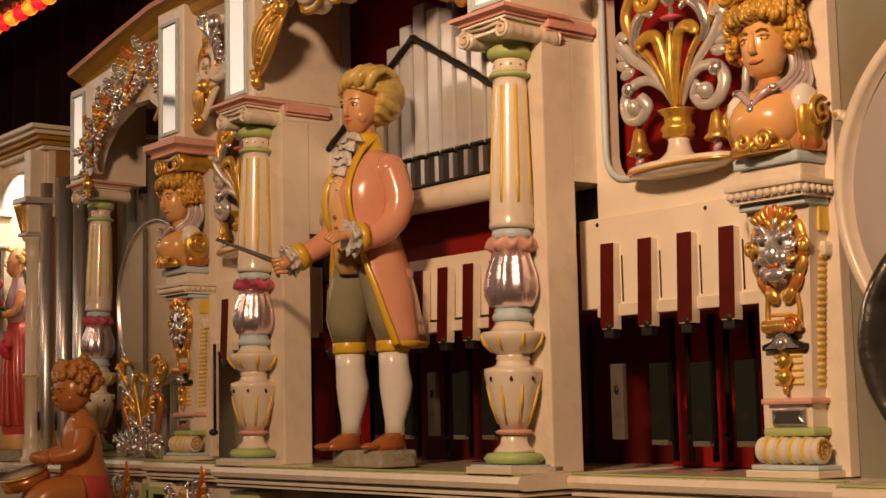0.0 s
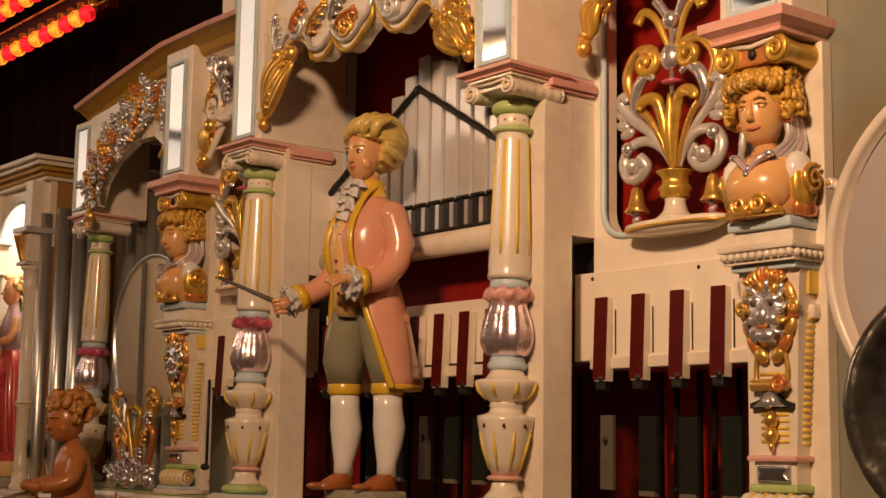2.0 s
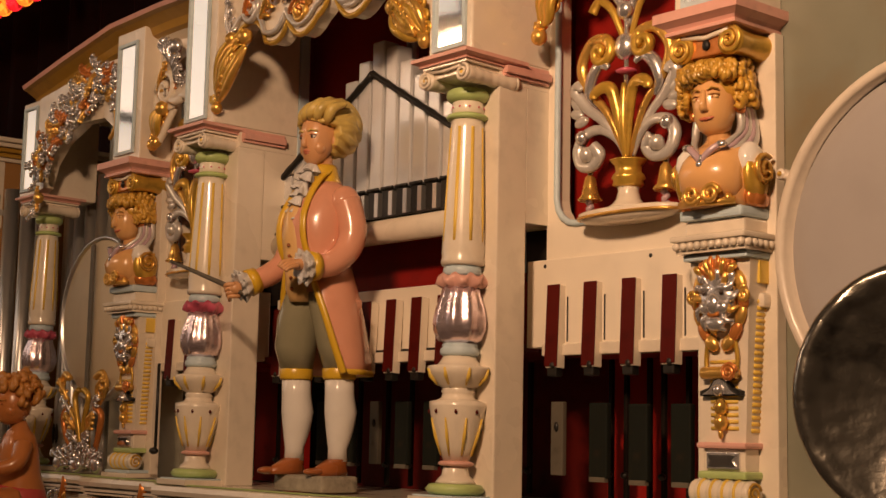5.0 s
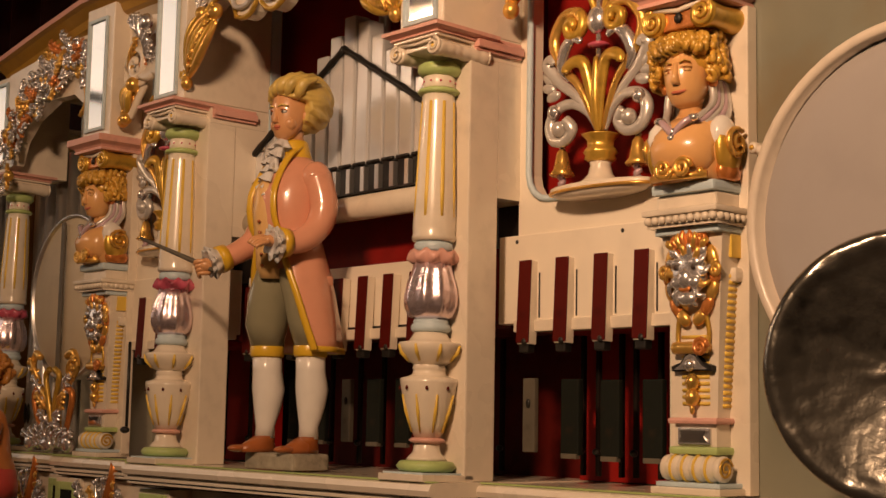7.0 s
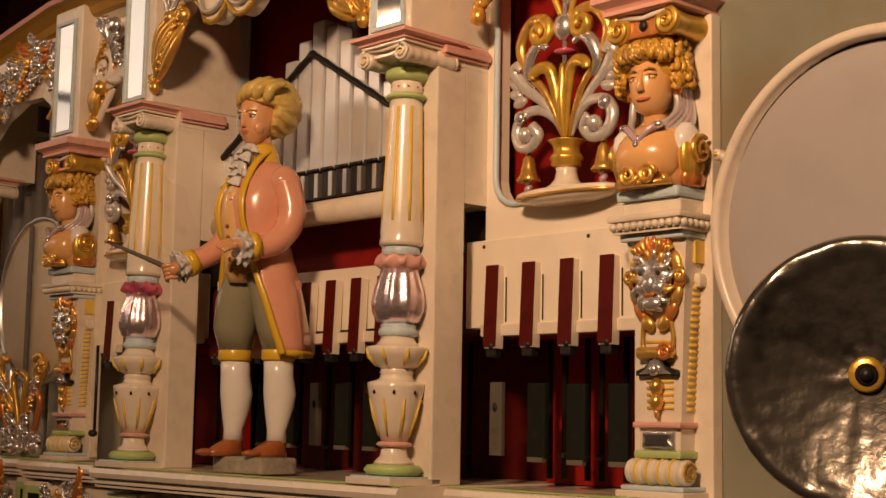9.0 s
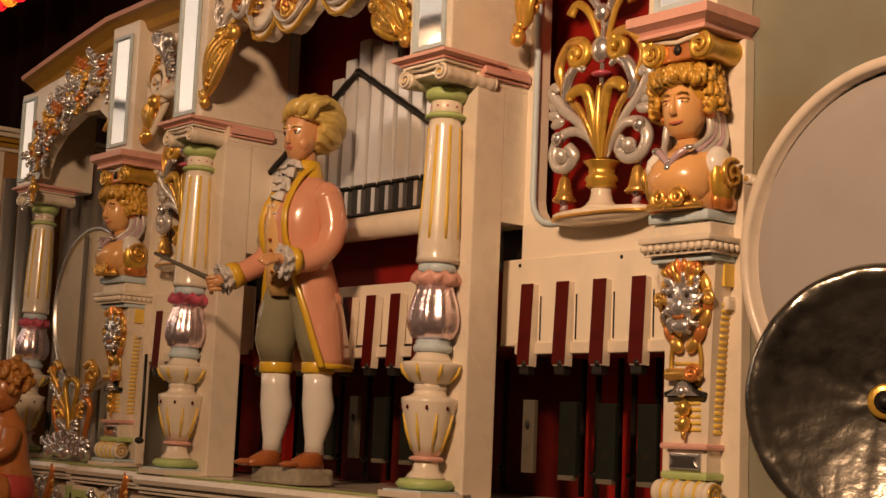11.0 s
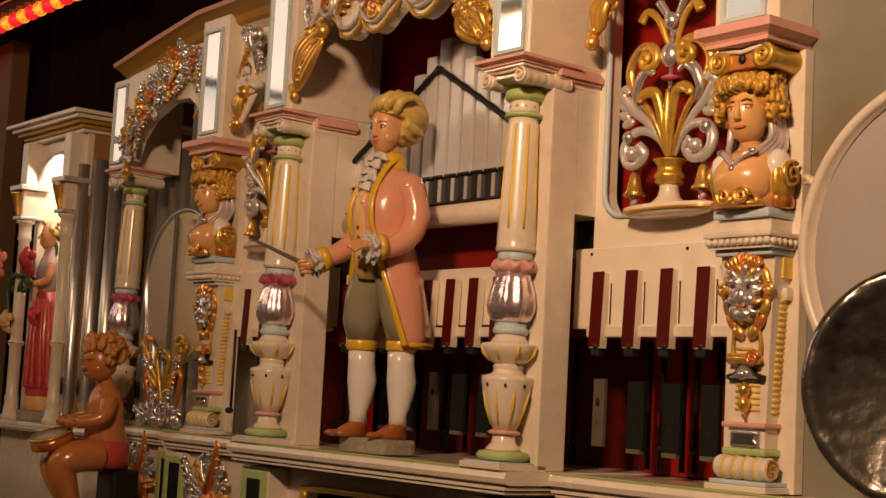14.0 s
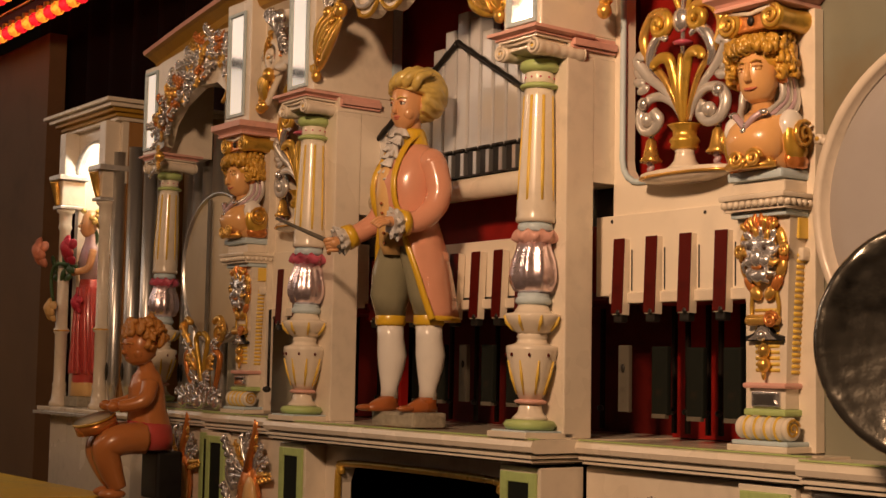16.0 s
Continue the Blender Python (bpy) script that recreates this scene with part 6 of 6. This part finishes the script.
def gilt_bunch(x, y, z, sx, rise, label, group="carved brackets", wide=1.0):
    """A bunch of laid gilt leaves that hangs in the corner of an arch and ends in a bead."""
    ob = thing("carved_bracket", label, "carving", (x, y, z), group)
    g = Shape()
    g.ball((sx * 0.006, -0.012, 0.010), (0.013, 0.012, 0.014), GOLD, 12)
    for k in range(6):
        w = (k - 2.5) * 0.010 * wide
        g.tube(bend([(sx * 0.008, -0.010, 0.02), (sx * 0.022 + 0.6 * w, -0.018, rise * 0.38 - 0.5 * w * sx), (sx * 0.048 * wide + w, -0.024, rise * 0.70 - 0.7 * w * sx), (sx * 0.080 * wide + 0.5 * w, -0.018, rise * 0.97 - 0.5 * w * sx)]), taper(19, 0.003, 0.0045, 0.006), GOLD if k % 2 else OCHRE, 8, 0.9)
        q = Vector((sx * (0.02 + 0.010 * k), -0.022, rise * (0.22 + 0.12 * k)))
        acanthus(g, q, q + Vector((sx * 0.020, -0.006, 0.040)), 0.016, OCHRE if k % 2 else GOLD, 0.3 * sx, 3)
    part("gilt_leaf", g, ob, "laid gilt leaves")
    c = Shape()
    for k in range(5):
        z0 = 0.03 + 0.024 * k
        c.tube(spiral(sx * (-0.002 + 0.010 * k), z0, 0.012, 0.003, 2.4, sx * 1.3, -0.012, 10), taper(11, 0.005, 0.003), OCHRE, 7)
    part("leaf_edge", c, ob, "curled leaf edge")
    part("bead", Shape().ball((sx * 0.085 * wide, -0.018, rise), (0.018, 0.015, 0.017), GOLD, 14), ob, "gilt bead")
    part("bead", Shape().ball((sx * 0.050 * wide, -0.020, rise + 0.004), (0.015, 0.013, 0.015), GOLD, 14), ob, "gilt bead")
    return ob


gilt_bunch(-0.338, 0.004, 2.158, 1.35, 0.138, "laid gilt leaf bracket in the corner of the bay arch")
gilt_bunch(0.338, 0.004, 2.170, -1.0, 0.085, "laid gilt leaf bracket in the corner of the bay arch")
arch_carving = thing("arch_carving", "cream scalloped arch board with gilt edges and silver leaves", "carving", (0.0, 0.0, 0.0))
for name, rows in (("left_board", [(-0.347, 2.255, 0.0), (-0.325, 2.25, -0.12), (-0.275, 2.33, -0.25), (-0.185, 2.282, 0.25), (-0.112, 2.312, 0.32), (-0.012, 2.300, 0.30), (0.010, 2.362, -0.2), (0.030, 2.40, 0.0)]),
                   ("right_board", [(0.030, 2.40, 0.0), (0.030, 2.352, 0.0), (0.048, 2.318, 0.30), (0.148, 2.298, -0.30), (0.215, 2.285, 0.25), (0.290, 2.235, 0.15), (0.347, 2.180, 0.0)])):
    edge = lobes(rows)
    ends = [(edge[-1][0], 2.45), (edge[0][0], 2.45)]
    if name == "right_board":
        edge, ends = edge[1:], [(0.347, 2.45), (0.030, 2.45)]
    s = Shape().slab([p for p in edge] + ends, 0.012, 0.045, CREAM)
    part("board", s, arch_carving, "cream scalloped board")
    part("gilt_edge", Shape().tube([(x, 0.012, z) for x, z in edge], 0.0055, OCHRE, 8), arch_carving, "gilt edge")
    part("cream_border", Shape().tube([(x, 0.006, z + 0.020) for x, z in edge], 0.006, PEARL, 8, 0.8), arch_carving, "raised pearl border")
for x0, z0, x1, z1, w, m in ((-0.30, 2.30, -0.31, 2.40, 0.024, SILVER), (-0.26, 2.345, -0.20, 2.40, 0.026, COPPER), (-0.20, 2.33, -0.12, 2.385, 0.026, GOLD), (-0.10, 2.325, -0.02, 2.345, 0.024, COPPER), (-0.12, 2.35, -0.05, 2.40, 0.024, SILVER),
                          (0.06, 2.35, 0.09, 2.405, 0.024, GOLD), (0.12, 2.335, 0.17, 2.385, 0.026, SILVER), (0.20, 2.325, 0.26, 2.355, 0.026, GOLD), (0.26, 2.29, 0.32, 2.31, 0.026, GOLD), (0.28, 2.335, 0.32, 2.40, 0.024, COPPER)):
    s = Shape()
    acanthus(s, (x0, 0.008, z0), (x1, 0.0, z1), w, m, 0.3, 4)
    part("leaf", s, arch_carving, "raised metal leaf")
for x0, z0, r, sx in ((-0.055, 2.318, 0.026, 1), (-0.235, 2.36, 0.030, -1), (0.085, 2.325, 0.022, -1), (0.265, 2.275, 0.024, 1)):
    part("scroll", Shape().tube(spiral(x0, z0, r, 0.005, 0.5, sx * 1.6, 0.004, 22), taper(23, 0.008, 0.005), GOLD if sx > 0 else PEARL, 8), arch_carving, "curled scroll")
bracket(0.485, 0.120, 2.165, 1, "small carved bracket with gilt drop beside the box pier", 0.6)
bracket(-0.485, 0.120, 2.165, -1, "small carved bracket with gilt drop beside the box pier", 0.6)
bracket(-0.80, 0.12, 2.16, 1, "slender carved bracket with gilt drop under the cornice", 0.6)
setting("wall_bay_arch", Shape().slab([(-0.347, 2.33), (-0.25, 2.385), (0.25, 2.385), (0.347, 2.33), (0.347, 2.75), (-0.347, 2.75)], 0.06, 0.08, CREAM), "cream board over the bay arch")

swag = thing("carved_swag", "carved swag of silver and gilt flowers and leaves", "carving", (-1.2, 0.135, 2.25), "carved swags")
rnd = random.Random(21)
s, g, c = Shape(), Shape(), Shape()
for k in range(30):
    t = k / 29
    x, z = -0.245 + 0.48 * t, -0.075 + 0.20 * math.sin(1.9 * t + 0.1)
    for j in range(3):
        a = rnd.uniform(0, 6.28)
        target = (s, g, s, s, g, s, s, c)[rnd.randrange(8)]
        xx, zz = x + rnd.uniform(-0.015, 0.015), z + 0.028 * (j - 1) + rnd.uniform(-0.012, 0.012)
        acanthus(target, (xx, -0.004 * j, zz), (xx + 0.045 * math.cos(a), -0.014 - 0.005 * j, zz + 0.045 * math.sin(a)), 0.026, {id(s): SILVER, id(g): GOLD, id(c): COPPER}[id(target)], 0.3, 3)
for k in range(10):
    x, z = -0.225 + 0.012 * math.sin(k * 2), 0.02 - 0.020 * k
    acanthus(s if k % 2 else g, (x, -0.01, z), (x + 0.03 * (-1) ** k, -0.02, z - 0.03), 0.018, SILVER if k % 2 else GOLD, 0.3, 3)
g.ball((-0.20, -0.02, -0.135), (0.016, 0.014, 0.016), GOLD, 10)
g.tube(bend([(0.19, -0.008, 0.04), (0.205, -0.016, 0.0), (0.18, -0.02, -0.03)]), taper(13, 0.010, 0.005), GOLD, 8)
part("silver_leaf", s, swag, "silvered leaves and flowers")
part("gilt_leaf", g, swag, "gilt leaves")
part("copper_leaf", c, swag, "copper-red leaves")
posy = thing("carved_posy", "carved silver rosebud in a cream scroll", "carving", (-0.68, 0.115, 2.30))
s = Shape()
for k in range(7):
    a = 0.3 + 0.42 * k
    acanthus(s, (-0.02 + 0.01 * math.cos(a), -0.008, 0.0 + 0.012 * k), (-0.02 + 0.055 * math.cos(a), -0.024, 0.02 + 0.012 * k + 0.05 * math.sin(a)), 0.026, SILVER, 0.35, 3)
s.ball((0.0, -0.022, 0.085), (0.022, 0.014, 0.020), SILVER, 12)
part("rosebud", s, posy, "silvered rosebud")
s = Shape().tube(bend([(-0.05, 0, 0.11), (-0.085, -0.004, 0.05), (-0.07, -0.006, -0.03), (-0.03, -0.006, -0.045), (0.01, -0.006, -0.02)]), taper(25, 0.010, 0.013), CREAM, 8, 0.45)
s.tube(bend([(-0.03, 0, -0.05), (-0.06, -0.004, -0.09), (-0.085, -0.006, -0.12)]), taper(13, 0.010, 0.012), CREAM, 8, 0.7)
part("scroll", s, posy, "cream scroll")
s = Shape().ball((-0.09, -0.012, -0.125), 0.014, GOLD, 10)
acanthus(s, (-0.085, -0.01, -0.02), (-0.05, -0.016, 0.06), 0.022, GOLD)
part("gilt_leaf", s, posy, "gilt leaf and bead")

# foot carving on the far ledge, before the snare drum
foot = thing("foot_carving", "gilt and silver scrolled carving standing on the ledge", "carving", (-1.167, 0.165, Z0 + 0.001))
g, s, c = Shape(), Shape(), Shape()
for sx in (-1, 1):
    g.tube(bend([(sx * 0.02, 0, 0.05), (sx * 0.03, -0.008, 0.12), (sx * 0.07, -0.01, 0.16), (sx * 0.115, -0.01, 0.205), (sx * 0.10, -0.012, 0.245), (sx * 0.07, -0.014, 0.235)]), taper(31, 0.007, 0.009), GOLD, 8)
    c.tube(bend([(sx * 0.05, 0, 0.04), (sx * 0.085, -0.008, 0.09), (sx * 0.10, -0.01, 0.14), (sx * 0.075, -0.012, 0.16)]), taper(19, 0.007, 0.009), COPPER, 8)
    g.tube(bend([(0, -0.004, 0.02), (sx * 0.012, -0.012, 0.11), (sx * 0.035, -0.014, 0.185), (sx * 0.012, -0.016, 0.205)]), taper(19, 0.006, 0.008), OCHRE, 8)
    for k in range(4):
        acanthus(g if k % 2 else s, (sx * (0.02 + 0.02 * k), -0.008, 0.07 + 0.035 * k), (sx * (0.055 + 0.022 * k), -0.018, 0.10 + 0.045 * k), 0.026, GOLD if k % 2 else SILVER, 0.4 * sx, 3)
    for k in range(4):
        acanthus(s, (sx * 0.02 * k, -0.01, 0.012), (sx * (0.03 + 0.035 * k), -0.022, 0.075 - 0.008 * k), 0.026, SILVER, 0.3 * sx, 3)
    s.ball((sx * 0.10, -0.016, 0.022), (0.022, 0.016, 0.022), SILVER, 10)
s.ball((0, -0.02, 0.02), (0.03, 0.018, 0.02), SILVER, 10)
part("gilt_scroll", g, foot, "gilt scrolls")
part("silver_leaf", s, foot, "silvered leaves")
part("copper_scroll", c, foot, "copper-red scrolls")

# ---- lower front ----
def low_panel(name, x0, x1, y, z1, label):
    s = Shape().box((x0, y, 0.0), (x1, y + 0.04, z1), CREAM, 0.003)
    return setting(name, s, label, "wall")


low_panel("base_wall_right", 0.47, 0.985, 0.095, 1.352, "cream lower panel with carved trumpet")
low_panel("base_wall_left", -0.985, -0.47, 0.095, 1.352, "cream lower panel with carved lute")
low_panel("base_wall_far_right", 0.99, 1.75, 0.085, 1.346, "cream lower panel under the bass drum")
low_panel("base_wall_far_left", -1.64, -0.99, 0.165, 1.350, "cream lower panel with carved lute")
s = Shape()
s.slab([(-0.345, 0.0), (-0.345, 1.354), (0.345, 1.354), (0.345, 0.0), (0.30, 0.0), (0.30, 1.27), (0.285, 1.30), (0.25, 1.315), (-0.245, 1.315), (-0.27, 1.30), (-0.285, 1.27), (-0.285, 0.0)], 0.05, 0.08, CREAM)
s.tube(bend([(0.30, 0.046, 0.9), (0.30, 0.046, 1.26), (0.285, 0.046, 1.295), (0.25, 0.046, 1.314), (-0.235, 0.046, 1.314), (-0.27, 0.046, 1.295), (-0.285, 0.046, 1.26), (-0.285, 0.046, 0.9)]), 0.008, OCHRE, 8)
setting("base_wall_centre", s, "cream lower front with a gilt-edged dark opening", "wall")
# Inner dark of the opening, drawn as a black sheet.
setting("base_dark", Shape().box((-0.345, 0.30, 0.0), (0.345, 0.32, 1.35), DARKFILL), "black sheet standing for the dark inside the lower opening", "wall")
for x, y in ((0.402, -0.002), (-0.402, -0.002), (0.90, 0.083), (-0.93, 0.083), (-1.10, 0.150)):
    ob = thing("framed_panel", "cream pier panel with a green frame and dark inset", "panel", (x, y, 0.0), "green framed panels")
    part("board", Shape().box((-0.058, 0.0, 0.0), (0.058, 0.10 if abs(x) < 0.5 else 0.012, 1.350), CREAM, 0.002), ob)
    f = Shape().box((-0.050, -0.006, 1.10), (-0.030, 0.0, 1.340), GREEN, 0.002).box((0.030, -0.006, 1.10), (0.050, 0.0, 1.340), GREEN, 0.002).box((-0.030, -0.006, 1.322), (0.030, 0.0, 1.340), GREEN, 0.002)
    part("frame", f, ob, "apple green frame")
    part("inset", Shape().box((-0.0295, -0.003, 1.10), (0.0295, -0.0005, 1.3215), DARKSLAT), ob, "dark mirror inset")


def trophy(x, y, z, label, lute=True):
    ob = thing("instrument_trophy", label, "carving", (x, y, z), "instrument trophies")
    b = Shape()
    if lute:
        b.ball((0, -0.012, -0.07), (0.05, 0.022, 0.085), COPPER, 14)
        b.ball((0.022, -0.022, -0.075), (0.030, 0.014, 0.066), VEST, 12)
        b.tube([(0, -0.016, 0.0), (0.035, -0.016, 0.10), (0.05, -0.016, 0.125)], [0.014, 0.009, 0.013], COPPER, 8)
        part("lute", b, ob, "carved amber lute")
        d = Shape()
        d.rings([[(0.20 + r * math.cos(2 * math.pi * i / 24) * 0.9, yy, -0.045 + r * math.sin(2 * math.pi * i / 24)) for i in range(24)] for r, yy in ((0.05, 0.0), (0.055, -0.012), (0.048, -0.02), (0.03, -0.02), (0.001, -0.02))], PINK)
        d.ball((0.20, -0.022, -0.045), (0.02, 0.012, 0.02), SILVER, 10)
        part("tambourine", d, ob, "pink tambourine with a silver boss")
    else:
        b.lathe([(0.002, 0.0), (0.006, 0.02), (0.010, 0.06), (0.020, 0.09), (0.026, 0.096)], GOLD, (-0.09, -0.01, -0.03), 14)
        part("trumpet", b, ob, "gilt trumpet bell")
    s = Shape()
    for k in range(4):
        acanthus(s, (-0.085 - 0.006 * (k % 2), -0.006, -0.16 + 0.055 * k), (-0.095 + 0.02 * (-1) ** k, -0.022, -0.09 + 0.058 * k), 0.030, SILVER, 0.4 * (-1) ** k, 4)
    for k in range(9):
        a = math.radians(15 + 18.5 * k)
        acanthus(s, (0.02 * math.cos(a), -0.004, -0.02 + 0.02 * math.sin(a)), (0.12 * math.cos(a), -0.016, -0.04 + 0.14 * math.sin(a)), 0.022, SILVER if k % 3 else GOLD, 0.25, 4)
    part("leaf_spray", s, ob, "silver and gilt leaf spray")


trophy(-1.25, 0.155, 1.262, "carved trophy of lute, tambourine and silver leaves")
trophy(-0.74, 0.087, 1.262, "carved trophy of lute, tambourine and silver leaves")
trophy(0.66, 0.087, 1.215, "carved trophy of gilt trumpet and silver leaves", False)
s = Shape().box((-4.6, -0.42, 1.10), (-1.30, -0.03, 1.150), CREAM, 0.004).box((-4.6, -0.45, 1.150), (-1.30, -0.03, 1.165), YELLOW, 0.004)
s.box((-4.5, -0.36, 0.0), (-1.35, -0.05, 1.10), MAROON)
setting("plinth_yellow", s, "yellow topped plinth before the wing", "ledge")
solo("stone_block", Shape().box((-0.05, -0.02, 0.0), (0.05, 0.055, 0.125), BLACK, 0.008), "black block under the seated cherub", "base", (-1.185, 0.035, 1.164))

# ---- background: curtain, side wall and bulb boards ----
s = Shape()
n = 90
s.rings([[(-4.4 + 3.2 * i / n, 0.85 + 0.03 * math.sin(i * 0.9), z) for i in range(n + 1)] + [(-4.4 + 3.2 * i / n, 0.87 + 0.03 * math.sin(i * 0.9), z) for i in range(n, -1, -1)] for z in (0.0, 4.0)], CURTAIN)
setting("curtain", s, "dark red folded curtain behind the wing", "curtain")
setting("wall_side", Shape().box((-8.9, 0.72, 0.0), (-3.92, 0.80, 3.02), SIDEPAINT), "plain brown side wall beyond the organ")
setting("board_bulbs_low", Shape().box((-6.2, 0.56, 3.00), (-2.30, 0.60, 3.12), MAROON, 0.004).box((-6.2, 0.548, 3.015), (-2.30, 0.558, 3.024), GOLD).box((-6.2, 0.548, 3.10), (-2.30, 0.558, 3.108), GOLD), "dark valance board with gilt edges", "board")
for row, (z, x1) in enumerate(((2.985, -2.38), (3.165, -2.33), (3.235, -2.36))):
    rb = thing("bulb", "round red glass bulb on the valance board", "bulb", (x1, 0.52, z), "red bulbs")
    part("glass", Shape().ball((0, 0, 0), (0.031, 0.031, 0.030), RED_BULB, 9), rb, "glowing red glass")
    part("socket", Shape().lathe([(0.018, 0.0), (0.018, 0.05)], GOLD, (0, 0.02, 0.01), 10), rb)
    ab = thing("bulb", "round amber glass bulb on the valance board", "bulb", (x1 - 0.085, 0.52, z), "amber bulbs")
    part("glass", Shape().ball((0, 0, 0), (0.031, 0.031, 0.030), AMBER_BULB, 9), ab, "glowing amber glass")
    part("socket", Shape().lathe([(0.018, 0.0), (0.018, 0.05)], GOLD, (0, 0.02, 0.01), 10), ab)
    for k in range(1, 14):
        copy_thing(rb, pose(x1 - 0.17 * k, 0.52, z))
        copy_thing(ab, pose(x1 - 0.17 * k - 0.085, 0.52, z))
